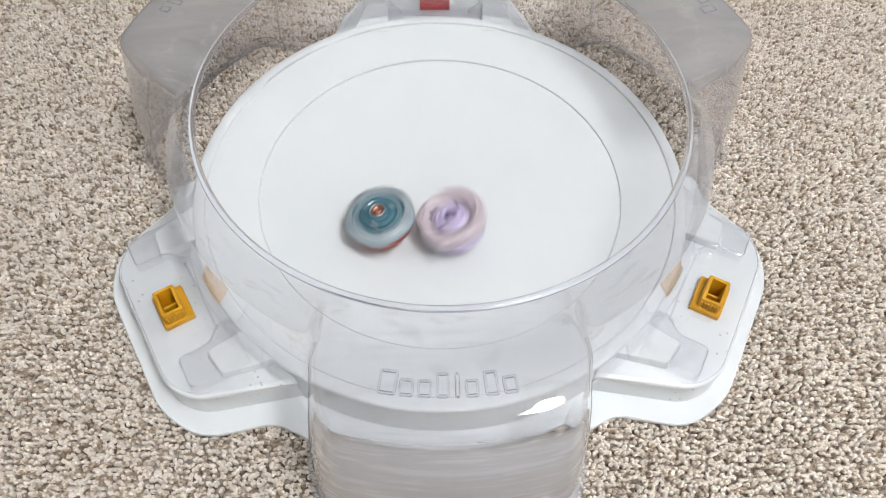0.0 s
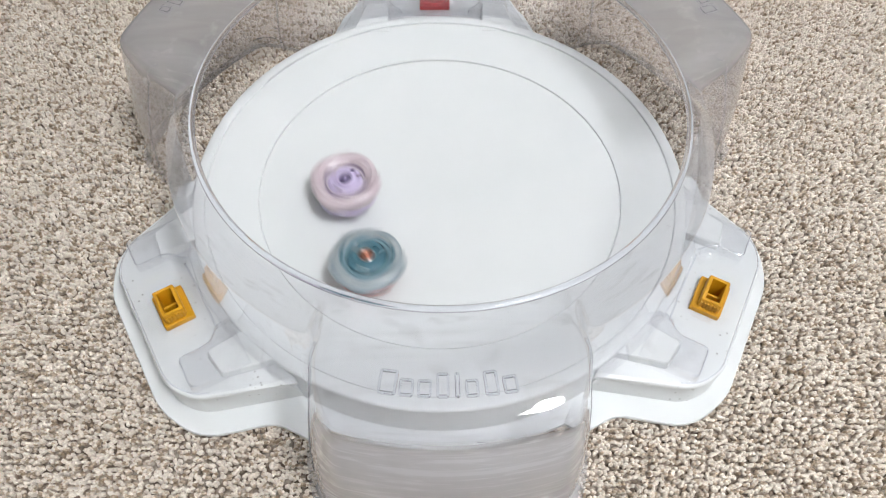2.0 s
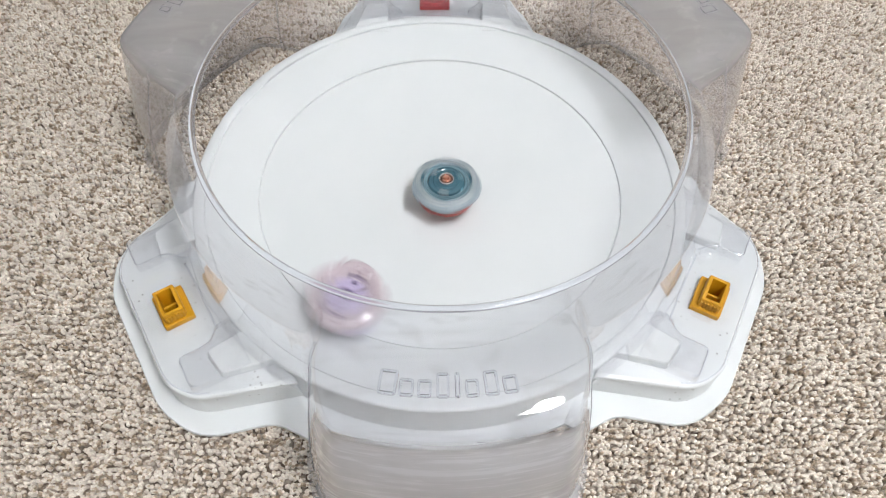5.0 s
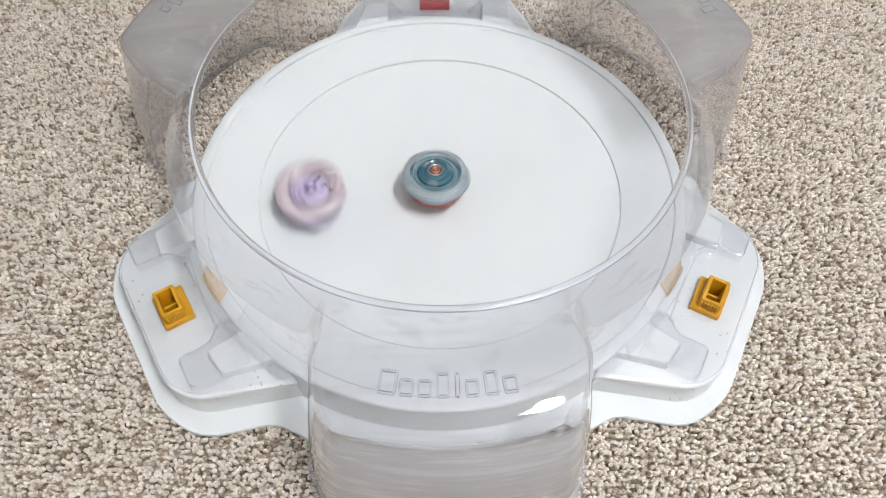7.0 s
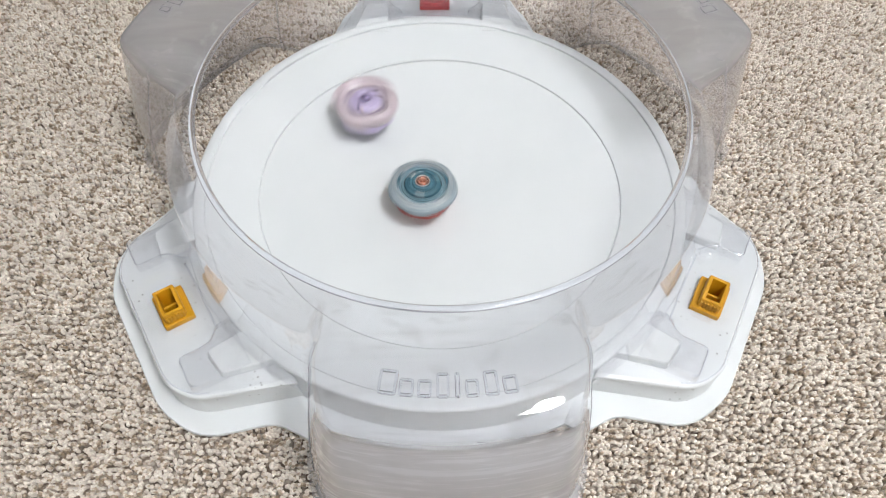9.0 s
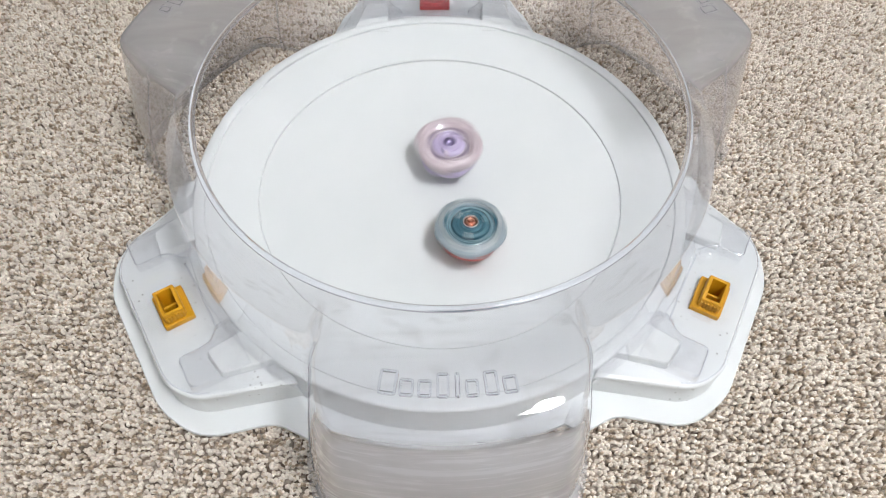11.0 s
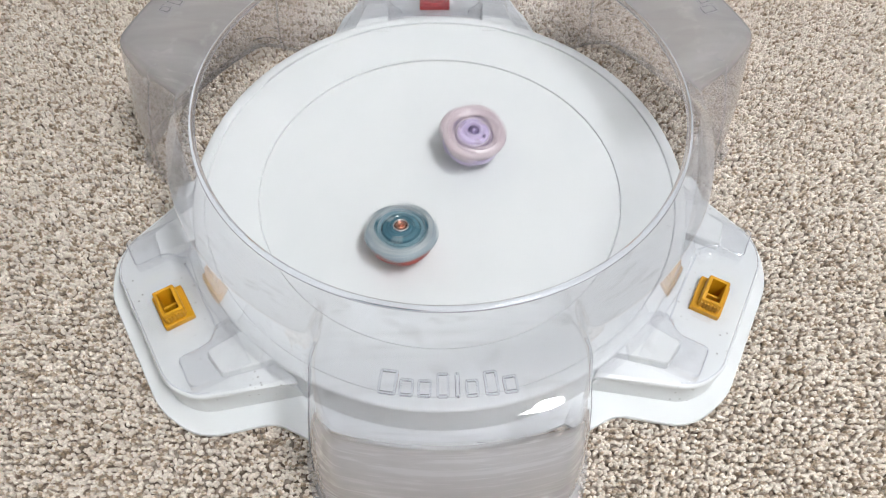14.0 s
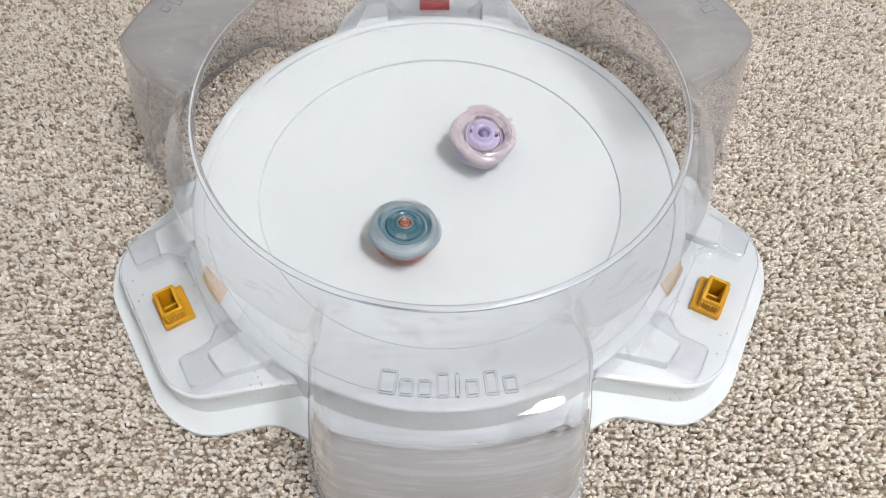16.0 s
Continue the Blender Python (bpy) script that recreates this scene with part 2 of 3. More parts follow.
def part(name, bm, mat, parent=None, label="", m=None, smooth=True):
    ob = new(name, as_mesh(name, bm, mat, smooth))
    if parent is not None:
        ob.parent = parent
    if m is not None:
        ob.matrix_basis = m
    if label:
        ob["label"] = label
    return ob


def lathe(profile, seg=128, wobble=None, bm=None):
    """Turns (radius, height) pairs about z. wobble(angle, radius, height) may shift each one."""
    bm = bm or bmesh.new()
    rings = []
    for r, z in profile:
        if r < 1e-6:
            rings.append([bm.verts.new((0, 0, z))])
            continue
        ring = []
        for i in range(seg):
            a = 2 * math.pi * i / seg
            rr, zz = wobble(a, r, z) if wobble else (r, z)
            ring.append(bm.verts.new((rr * math.cos(a), rr * math.sin(a), zz)))
        rings.append(ring)
    for p, q in zip(rings, rings[1:]):
        for i in range(seg):
            j = (i + 1) % seg
            if len(p) == 1 and len(q) > 1:
                bm.faces.new((p[0], q[i], q[j]))
            elif len(q) == 1 and len(p) > 1:
                bm.faces.new((p[i], q[0], p[j]))
            elif len(p) > 1:
                bm.faces.new((p[i], q[i], q[j], p[j]))
    return bm


def box(bm, x0, x1, y0, y1, z0, z1, bevel=0.0, taper=0.0):
    """A box with bevelled edges; taper draws its top in on all sides."""
    v = []
    for z, d in ((z0, 0.0), (z1, taper)):
        for x, y in ((x0 + d, y0 + d), (x1 - d, y0 + d), (x1 - d, y1 - d), (x0 + d, y1 - d)):
            v.append(bm.verts.new((x, y, z)))
    f = [bm.faces.new([v[i] for i in q]) for q in ((3, 2, 1, 0), (4, 5, 6, 7), (0, 1, 5, 4), (1, 2, 6, 5), (2, 3, 7, 6), (3, 0, 4, 7))]
    if bevel:
        bmesh.ops.bevel(bm, geom=list({e for g in f for e in g.edges}), offset=bevel, segments=2, affect="EDGES", profile=0.6)
    return bm


def rounded(points, radii, steps=7):
    """A closed outline with each corner rounded to its radius."""
    out = []
    n = len(points)
    for i, (p, r) in enumerate(zip(points, radii)):
        a, b, c = Vector(points[i - 1]), Vector(p), Vector(points[(i + 1) % n])
        u, w = (a - b).normalized(), (c - b).normalized()
        if r <= 0:
            out.append(b)
            continue
        half = u.angle(w) / 2
        d = min(r / math.tan(half), (a - b).length * 0.48, (c - b).length * 0.48)
        p0, p1 = b + u * d, b + w * d
        for k in range(steps + 1):
            s = k / steps
            out.append(p0 * (1 - s) ** 2 + b * 2 * s * (1 - s) + p1 * s * s)
    return out


def stacked(bm, loops, cap_top=True, cap_bottom=False):
    """Skins closed outlines (lists of 3D points, equal length) one upon another."""
    rings = [[bm.verts.new(p) for p in loop] for loop in loops]
    n = len(rings[0])
    for p, q in zip(rings, rings[1:]):
        for i in range(n):
            bm.faces.new((p[i], p[(i + 1) % n], q[(i + 1) % n], q[i]))
    if cap_top:
        bm.faces.new(rings[-1])
    if cap_bottom:
        bm.faces.new(rings[0][::-1])
    return bm


CLIP_HOLE = ((0.1910, -0.0078), (0.2000, -0.0078), (0.2000, 0.0078), (0.1910, 0.0078))


def pierced(bm, z, depth):
    """Closes the topmost open outline with a face that has the clip's hole in it, and lines the hole down to depth."""
    rim = [e for e in bm.edges if e.is_boundary and all(abs(v.co.z - z) < 1e-5 for v in e.verts)]
    loop = rounded(CLIP_HOLE, [0.0006] * 4, 3)
    top = [bm.verts.new((p.x, p.y, z)) for p in loop]
    low = [bm.verts.new((p.x, p.y, depth)) for p in loop]
    n = len(loop)
    edges = [bm.edges.new((top[i], top[(i + 1) % n])) for i in range(n)]
    bmesh.ops.triangle_fill(bm, edges=rim + edges, use_beauty=True)
    for i in range(n):
        bm.faces.new((top[i], top[(i + 1) % n], low[(i + 1) % n], low[i]))
    bm.faces.new(low)


def tube(points, radius, seg=8):
    """A thin bead along an open line, with closed ends."""
    bm = bmesh.new()
    pts = [Vector(p) for p in points]
    loops = []
    for i, p in enumerate(pts):
        t = (pts[min(i + 1, len(pts) - 1)] - pts[max(i - 1, 0)]).normalized()
        side = t.cross(Vector((0, 0, 1))).normalized()
        up = side.cross(t)
        loops.append([p + (side * math.cos(a) + up * math.sin(a)) * radius for a in [2 * math.pi * k / seg for k in range(seg)]])
    return stacked(bm, loops, True, True)


def inset(loop, d):
    """An outline drawn in by d along its own normals (counter-clockwise)."""
    out = []
    n = len(loop)
    for i, p in enumerate(loop):
        t = (loop[(i + 1) % n] - loop[i - 1]).normalized()
        out.append(p + Vector((-t.y, t.x)) * d)
    return out


def at_height(loop, z):
    return [(p.x, p.y, z) for p in loop]


# ---- the room: carpet floor, plain walls, ceiling and its lamp ----
def room():
    bm = bmesh.new()
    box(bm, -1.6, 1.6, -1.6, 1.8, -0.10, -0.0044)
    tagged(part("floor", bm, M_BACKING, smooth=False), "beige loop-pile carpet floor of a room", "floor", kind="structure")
    for name, (x0, x1, y0, y1) in (("wall_north", (-1.6, 1.6, 1.8, 1.9)), ("wall_south", (-1.6, 1.6, -1.7, -1.6)),
                                   ("wall_east", (1.6, 1.7, -1.7, 1.9)), ("wall_west", (-1.7, -1.6, -1.7, 1.9))):
        bm = bmesh.new()
        box(bm, x0, x1, y0, y1, -0.10, 2.40)
        tagged(part(name, bm, M_WALL, smooth=False), "plain off-white painted plaster wall", "wall", kind="structure")
    bm = bmesh.new()
    box(bm, -1.7, 1.7, -1.7, 1.9, 2.40, 2.50)
    tagged(part("ceiling", bm, M_WALL, smooth=False), "plain off-white painted ceiling", "ceiling", kind="structure")
    lamp = tagged(new("pendant_lamp"), "oblong white pendant lamp with an added fill panel on top", "pendant lamp")
    lamp.matrix_basis = pose(*LAMP)
    bm = bmesh.new()
    box(bm, -0.105, 0.105, -0.255, 0.255, 0.012, 0.07, 0.006)
    part("housing", bm, M_WALL, lamp)
    # added fill: an unseen glowing panel that brightens the ceiling to soften shadows
    bm = bmesh.new()
    box(bm, -0.085, 0.085, -0.23, 0.23, 0.071, 0.075, 0.001)
    part("added_fill_panel", bm, M_FILL_GLOW, lamp, "added glowing panel that fills the shade by ceiling bounce")
    # unseen rod, added to carry the lowered lamp
    part("rod", lathe([(0.0, 0.07), (0.006, 0.07), (0.006, 0.91), (0.03, 0.912), (0.03, 0.92), (0.0, 0.92)], 24), M_WALL, lamp)
    bm = bmesh.new()
    box(bm, -0.085, 0.085, -0.23, 0.23, 0.0, 0.010, 0.003)
    part("diffuser", bm, M_GLOW, lamp, "glowing white diffuser")


def carpet():
    """Tufts of looped yarn in uneven rows, each tuft two or three lumpy heads."""
    rng = np.random.default_rng(7)
    sx, sy = 0.0033, 0.0036
    xs, ys = np.arange(-0.50, 0.50, sx), np.arange(-0.25, 0.345, sy)
    gx, gy = np.meshgrid(xs, ys)
    gx = gx + (np.arange(len(ys)) % 2)[:, None] * sx * 0.5 + 0.0012 * np.sin(gy * 43.0 + gx * 9.0)
    gy = gy + 0.0022 * np.sin(gx * 21.0 + 1.3) + 0.0011 * np.sin(gx * 57.0 + gy * 31.0)
    gx = (gx + rng.normal(0, sx * 0.22, gx.shape)).ravel()
    gy = (gy + rng.normal(0, sy * 0.15, gy.shape)).ravel()
    keep = np.hypot(gx, gy) > 0.160
    gx, gy = gx[keep], gy[keep]
    tufts = len(gx)
    tuft = np.concatenate([np.arange(tufts), np.arange(tufts), np.flatnonzero(rng.random(tufts) < 0.4)])
    n = len(tuft)
    spin = rng.uniform(0, 2 * np.pi, tufts)
    which = np.concatenate([np.zeros(tufts), np.ones(tufts), np.full(n - 2 * tufts, 0.5)])
    bearing = 0.9 * np.sin(spin)[tuft] + which * np.pi + rng.normal(0, 0.5, n)
    reach = rng.uniform(0.0006, 0.0013, n)
    gx, gy = gx[tuft] + reach * np.cos(bearing), gy[tuft] + reach * np.sin(bearing) * 0.9
    seg, levels = 6, ((0.80, 0.10), (1.0, 0.60), (0.72, 0.90))
    a = np.arange(seg) * 2 * np.pi / seg
    unit = [(c * np.cos(a), c * np.sin(a), np.full(seg, h)) for c, h in levels]
    ux, uy, uz = (np.concatenate([u[i] for u in unit] + [[0.0] if i < 2 else [1.0]]) for i in range(3))
    m = len(ux)
    turn = rng.normal(0.1, 0.5, n)
    long, wide = rng.uniform(0.00125, 0.0018, n), rng.uniform(0.00108, 0.00145, n)
    low = 0.0008 * np.sin(gx * 190.0 + 3 * np.sin(gy * 60.0)) * np.sin(gy * 170.0)
    tall = 0.0044 + low + (0.0006 * rng.normal(0, 1, tufts).clip(-1.6, 1.6))[tuft] + 0.0005 * rng.normal(0, 1, n).clip(-1.6, 1.6)
    lean = rng.normal(0, 0.0006, (2, n)) + np.array([[0.0003], [-0.0003]])
    lump = 1 + rng.normal(0, 0.13, (n, m))
    px, py = ux * long[:, None] * lump, uy * wide[:, None] * lump
    c, s = np.cos(turn)[:, None], np.sin(turn)[:, None]
    X = gx[:, None] + c * px - s * py + lean[0][:, None] * uz
    Y = gy[:, None] + s * px + c * py + lean[1][:, None] * uz
    Z = -0.0048 + uz * tall[:, None] * (1 + rng.normal(0, 0.05, (n, m)))
    verts = np.stack([X, Y, Z], -1).reshape(-1, 3)
    quads = []
    for k in range(len(levels) - 1):
        for i in range(seg):
            j = (i + 1) % seg
            quads.append((k * seg + i, k * seg + j, (k + 1) * seg + j, (k + 1) * seg + i))
    last = (len(levels) - 1) * seg
    tris = [(last + i, last + (i + 1) % seg, m - 1) for i in range(seg)]
    base = (np.arange(n) * m)[:, None, None]
    loops = np.concatenate([(np.array(quads)[None] + base).reshape(n, -1), (np.array(tris)[None] + base).reshape(n, -1)], 1).ravel()
    sizes = np.tile(np.array([4] * len(quads) + [3] * len(tris)), n)
    me = bpy.data.meshes.new("carpet")
    me.vertices.add(len(verts))
    me.vertices.foreach_set("co", verts.ravel())
    me.loops.add(len(loops))
    me.loops.foreach_set("vertex_index", loops.astype(np.int32))
    me.polygons.add(len(sizes))
    me.polygons.foreach_set("loop_start", np.concatenate([[0], np.cumsum(sizes)[:-1]]).astype(np.int32))
    me.polygons.foreach_set("use_smooth", [True] * len(sizes))
    me.update(calc_edges=True)
    me.materials.append(M_YARN)
    tagged(new("carpet", me), "beige and brown flecked loop-pile carpet", "carpet", kind="stuff")


# ---- the stadium ----
TURN = 2.2
WINGS = (90.0, 210.0, 330.0)
LOBES = (30.0, 150.0, 270.0)
RIM_R, RIM_Z = 0.1474, 0.1126
WING_Z = 0.0246


def dish_height(r):
    """Height of the bowl's upper face."""
    if r < 0.128:
        return 0.007 + 0.0155 * (r / 0.128) ** 2
    return min(0.0225 + (r - 0.128) * 0.0085 / 0.030, 0.031)


def polar(parent, angle):
    return pose(0, 0, 0, 0, 0, angle)


def wing_outline():
    return rounded([(0.150, 0.0), (0.150, -0.0835), (0.2065, -0.0625), (0.2175, -0.045), (0.2175, 0.045), (0.2065, 0.0625), (0.150, 0.0835)][1:],
                   [0, 0.03, 0.03, 0.03, 0.03, 0], 6)


def flange_outline():
    return rounded([(0.145, -0.1105), (0.1585, -0.1105), (0.1715, -0.0905), (0.2150, -0.0760), (0.2285, -0.046), (0.2285, 0.046), (0.2150, 0.0760),
                    (0.1715, 0.0905), (0.1585, 0.1105), (0.145, 0.1105)], [0, 0, 0.02, 0.04, 0.05, 0.05, 0.04, 0.02, 0, 0], 6)


def lobe_offset(angle):
    """Degrees from the nearest lobe's axis."""
    return abs((angle - 30.0 + 60.0) % 120.0 - 60.0)


def smin(a, b, k):
    h = max(k - abs(a - b), 0.0) / k
    return min(a, b) - h * h * k * 0.25


def smooth_step(a, b, x):
    s = min(max((x - a) / (b - a), 0.0), 1.0)
    return s * s * (3 - 2 * s)


def cover_profile(angle):
    """The cover from its rim outwards and down: a domed lobe, or a sloping collar over a wing."""
    off = lobe_offset(angle)
    s = math.sin(radians(max(off, 0.5)))
    wing = smooth_step(19.0, 28.0, off)
    mix = smooth_step(24.0, 29.0, off)
    top = max(smin(0.2180, 0.0740 / s, 0.080), 0.1712)
    foot = smin(0.2235, 0.0815 / s, 0.050) * (1 - mix) + 0.1762 * mix
    foot_z = 0.0030 * (1 - mix) + 0.0275 * mix
    crown = RIM_Z + 0.0050
    sr = 0.015 * (1 - wing) + 0.0045 * wing
    edge = top - sr
    apex = min(0.1920, RIM_R + 0.001 + 0.7 * (edge - RIM_R))
    pts = []
    for k in range(11):
        r = RIM_R + 0.001 + (edge - RIM_R - 0.001) * k / 10
        if r < apex:
            z = crown - (crown - RIM_Z) * ((apex - r) / (apex - RIM_R)) ** 2
        else:
            z = crown - (r - apex) ** 2 / (2 * 0.068)
        slope = RIM_Z - 0.0175 * (k / 10) ** 1.25
        pts.append((r, z * (1 - wing) + slope * wing))
    q0 = math.asin(min((edge - apex) / 0.068, 0.9)) * (1 - wing) + 0.80 * wing
    re, ze = pts[-1]
    for k in range(1, 9):
        q = q0 + (1.52 - q0) * k / 8
        pts.append((re + sr * (math.sin(q) - math.sin(q0)), ze + sr * (math.cos(q) - math.cos(q0))))
    r0, z0 = pts[-1]
    for k in range(1, 15):
        f = k / 14
        bow = 0.004 * math.sin(math.pi * f) * (1 - mix)
        pts.append((r0 + (foot - r0) * f + bow, z0 + (foot_z - z0) * f))
    lip = 0.0072 * (1 - mix)
    pts += [(foot + lip * 0.12, foot_z - 0.0006 * (1 - mix)), (foot + lip, foot_z - 0.0010 * (1 - mix)), (foot + lip * 1.02, foot_z - 0.0022 * (1 - mix) - 0.0002)]
    return pts


def cover_height(angle, radius):
    """Height of the cover's upper face at that angle and radius."""
    line = cover_profile(angle)
    for (r0, z0), (r1, z1) in zip(line, line[1:]):
        if r0 <= radius <= r1:
            return z0 + (z1 - z0) * (radius - r0) / (r1 - r0)
    return RIM_Z


def connector_clip(parent, mat, angle, label):
    """Socket on a wing: a plate with a ribbed tower that is open at the top, with a bar across."""
    z = WING_Z
    bm = bmesh.new()
    plate = rounded([(0.1850, -0.0125), (0.2040, -0.0125), (0.2040, 0.0125), (0.1850, 0.0125)], [0.0014] * 4, 3)
    hole = inset(rounded(CLIP_HOLE, [0.0006] * 4, 3), 0.0003)
    stacked(bm, [at_height(plate, z + 0.0005), at_height(plate, z + 0.0042), at_height(inset(plate, 0.0006), z + 0.0048), at_height(hole, z + 0.0048)], False)
    clip = part("connector_clip", bm, mat, parent, label, polar(parent, angle))
    bm = bmesh.new()
    outer = rounded([(0.1886, -0.0102), (0.2024, -0.0102), (0.2024, 0.0102), (0.1886, 0.0102)], [0.0014] * 4, 3)
    stacked(bm, [at_height(outer, z + 0.0046), at_height(inset(outer, 0.0003), z + 0.0122), at_height(inset(outer, 0.0007), z + 0.0127),
                 at_height(inset(hole, -0.0003), z + 0.0127), at_height(hole, z + 0.0120), at_height(hole, 0.0050)])
    part("socket", bm, mat, clip)
    bm = bmesh.new()
    box(bm, 0.1912, 0.1998, -0.0009, 0.0007, z - 0.0010, z + 0.0062, 0.0003)
    part("cross_bar", bm, mat, clip)
    for k in range(6):
        for side in (-1, 1):
            bm = bmesh.new()
            x = 0.1899 + k * 0.0020
            box(bm, x, x + 0.0010, side * 0.0104 - 0.0007, side * 0.0104 + 0.0007, z + 0.0047, z + 0.0108, 0.0002)
            part("rib", bm, mat, clip)


def stadium():
    arena = tagged(new("battle_stadium"), "white plastic bowl under a clear three-lobed cover on carpet", "toy stadium")
    arena.matrix_basis = pose(0, 0, 0, 0, 0, TURN)
    # the bowl, turned in one piece
    profile = [(0.0, 0.007)]
    profile += [(0.125 * k / 14, dish_height(0.125 * k / 14)) for k in range(1, 15)]
    profile += [(0.1262, 0.0220), (0.1265, 0.0212), (0.1270, 0.0212), (0.1273, 0.0228)]
    profile += [(r, dish_height(r)) for r in (0.134, 0.142, 0.150)]
    profile += [(0.1570, 0.0302), (0.1608, 0.0305), (0.1611, 0.0298), (0.1616, 0.0298), (0.1620, 0.0313), (0.1626, 0.0316), (0.1684, 0.0314), (0.1694, 0.0309), (0.1700, 0.0298), (0.1700, 0.0276), (0.1682, 0.0262), (0.1716, 0.0036), (0.1726, 0.0030), (0.1830, 0.0030), (0.1833, 0.0005)]
    part("bowl", lathe(profile, 224), M_WHITE, arena, "smooth white bowl with two moulded rings")
    for i, angle in enumerate(WINGS):
        m = polar(arena, angle)
        bm = bmesh.new()
        loop = wing_outline()
        stacked(bm, [at_height(inset(loop, -0.0004), 0.003), at_height(inset(loop, 0.0016), WING_Z - 0.0040), at_height(loop, WING_Z - 0.0032), at_height(loop, WING_Z - 0.0012),
                     at_height(inset(loop, 0.0007), WING_Z - 0.0003), at_height(inset(loop, 0.0016), WING_Z)], False)
        pierced(bm, WING_Z, 0.004)
        wing = part("wing", bm, M_WING, arena, "flat white wing with grit specks", m)
        bm = bmesh.new()
        loop = flange_outline()
        stacked(bm, [at_height(loop, 0.0003), at_height(loop, 0.0026), at_height(inset(loop, 0.0006), 0.0032)])
        part("flange", bm, M_WHITE, wing)
        for side in (-1, 1):
            bm = bmesh.new()
            loop = rounded([(0.152, side * 0.0375), (0.1885, side * 0.0400), (0.1860, side * 0.0580), (0.152, side * 0.0670)][::side], [0, 0.003, 0.003, 0][::side], 4)
            stacked(bm, [at_height(inset(loop, -0.0012), WING_Z - 0.002), at_height(loop, WING_Z + 0.0052), at_height(inset(loop, 0.0009), WING_Z + 0.0060)])
            part("pad", bm, M_WHITE, wing, smooth=False)
    # the clear cover
    bm = bmesh.new()
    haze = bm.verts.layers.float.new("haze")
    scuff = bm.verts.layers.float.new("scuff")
    count = 432
    rows = []
    for i in range(count):
        angle = 360.0 * i / count
        c, s = math.cos(radians(angle)), math.sin(radians(angle))
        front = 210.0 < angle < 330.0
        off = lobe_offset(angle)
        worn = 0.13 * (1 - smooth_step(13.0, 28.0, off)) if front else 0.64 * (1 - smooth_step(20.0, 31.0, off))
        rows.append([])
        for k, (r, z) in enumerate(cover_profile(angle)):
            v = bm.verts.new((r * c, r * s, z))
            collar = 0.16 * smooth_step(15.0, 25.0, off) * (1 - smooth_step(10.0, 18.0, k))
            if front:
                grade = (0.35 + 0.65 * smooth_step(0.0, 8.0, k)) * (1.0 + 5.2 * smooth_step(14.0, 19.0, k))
                # also sets how strongly the painted reflection arcs show
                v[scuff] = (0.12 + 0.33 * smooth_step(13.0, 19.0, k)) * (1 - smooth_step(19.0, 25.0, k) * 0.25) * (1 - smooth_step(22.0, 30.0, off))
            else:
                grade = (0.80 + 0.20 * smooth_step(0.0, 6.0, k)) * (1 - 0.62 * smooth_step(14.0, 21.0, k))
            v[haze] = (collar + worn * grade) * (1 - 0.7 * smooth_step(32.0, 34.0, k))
            rows[-1].append(v)
    for i in range(count):
        p, q = rows[i], rows[(i + 1) % count]
        for k in range(len(p) - 1):
            bm.faces.new((p[k], p[k + 1], q[k + 1], q[k]))
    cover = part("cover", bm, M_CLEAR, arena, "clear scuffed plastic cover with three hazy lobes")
    rim = [(RIM_R + 0.0019 * math.cos(a), RIM_Z + 0.0004 + 0.0019 * math.sin(a)) for a in [2 * math.pi * k / 12 for k in range(13)]]
    part("rim", lathe(rim, 224), M_GLASS, cover, "rounded clear rim").visible_shadow = False
    for lobe in LOBES:
        for off in (-21.5, 21.5):
            c, s = math.cos(radians(lobe + off)), math.sin(radians(lobe + off))
            bead = [((r - 0.0004) * c, (r - 0.0004) * s, z) for r, z in cover_profile(lobe + off)[10:-4]]
            part("moulded_edge", tube(bead, 0.0008), M_GLASS, cover).visible_shadow = False
    for angle in WINGS:
        m = polar(arena, angle)
        bm = bmesh.new()
        loop = rounded([(0.1500, -0.0805), (0.2060, -0.0605), (0.2165, -0.044), (0.2165, 0.044), (0.2060, 0.0605), (0.1500, 0.0805)], [0, 0.03, 0.03, 0.03, 0.03, 0], 6)
        stacked(bm, [at_height(inset(loop, -0.0012), WING_Z - 0.004), at_height(loop, WING_Z + 0.0005), at_height(inset(loop, 0.0012), WING_Z + 0.0013)], False)
        pierced(bm, WING_Z + 0.0013, WING_Z + 0.0004)
        bmesh.ops.delete(bm, geom=[f for f in bm.faces if all(abs(v.co.z - WING_Z - 0.0004) < 1e-6 for v in f.verts)], context="FACES")
        skin = part("wing_cover", bm, M_SHEET, arena, "clear moulded sheet over a wing", m, False)
        bead = [(p.x, p.y, WING_Z + 0.0011) for p in inset(loop, 0.0006)[1:-1]]
        part("moulded_edge", tube(bead, 0.00040), M_GLASS, skin).visible_shadow = False
        bead = [(0.1768 + 0.0004 * (k / 8.0) ** 2, 0.0034 * k, WING_Z + 0.0022) for k in range(-8, 9)]
        part("moulded_edge", tube(bead, 0.00055), M_GLASS, skin).visible_shadow = False
        for side in (-1, 1):
            bm = bmesh.new()
            loop = rounded([(0.168, side * 0.0270), (0.1775, side * 0.0275), (0.1835, side * 0.0368), (0.2045, side * 0.0370), (0.2045, side * 0.0590), (0.168, side * 0.0610)][::side],
                           [0, 0.010, 0.010, 0.004, 0.004, 0][::side], 5)
            stacked(bm, [at_height(inset(loop, -0.0010), WING_Z + 0.0015), at_height(loop, WING_Z + 0.0070), at_height(inset(loop, 0.0014), WING_Z + 0.0082)])
            part("pad_cover", bm, M_SHEET, skin, smooth=False)
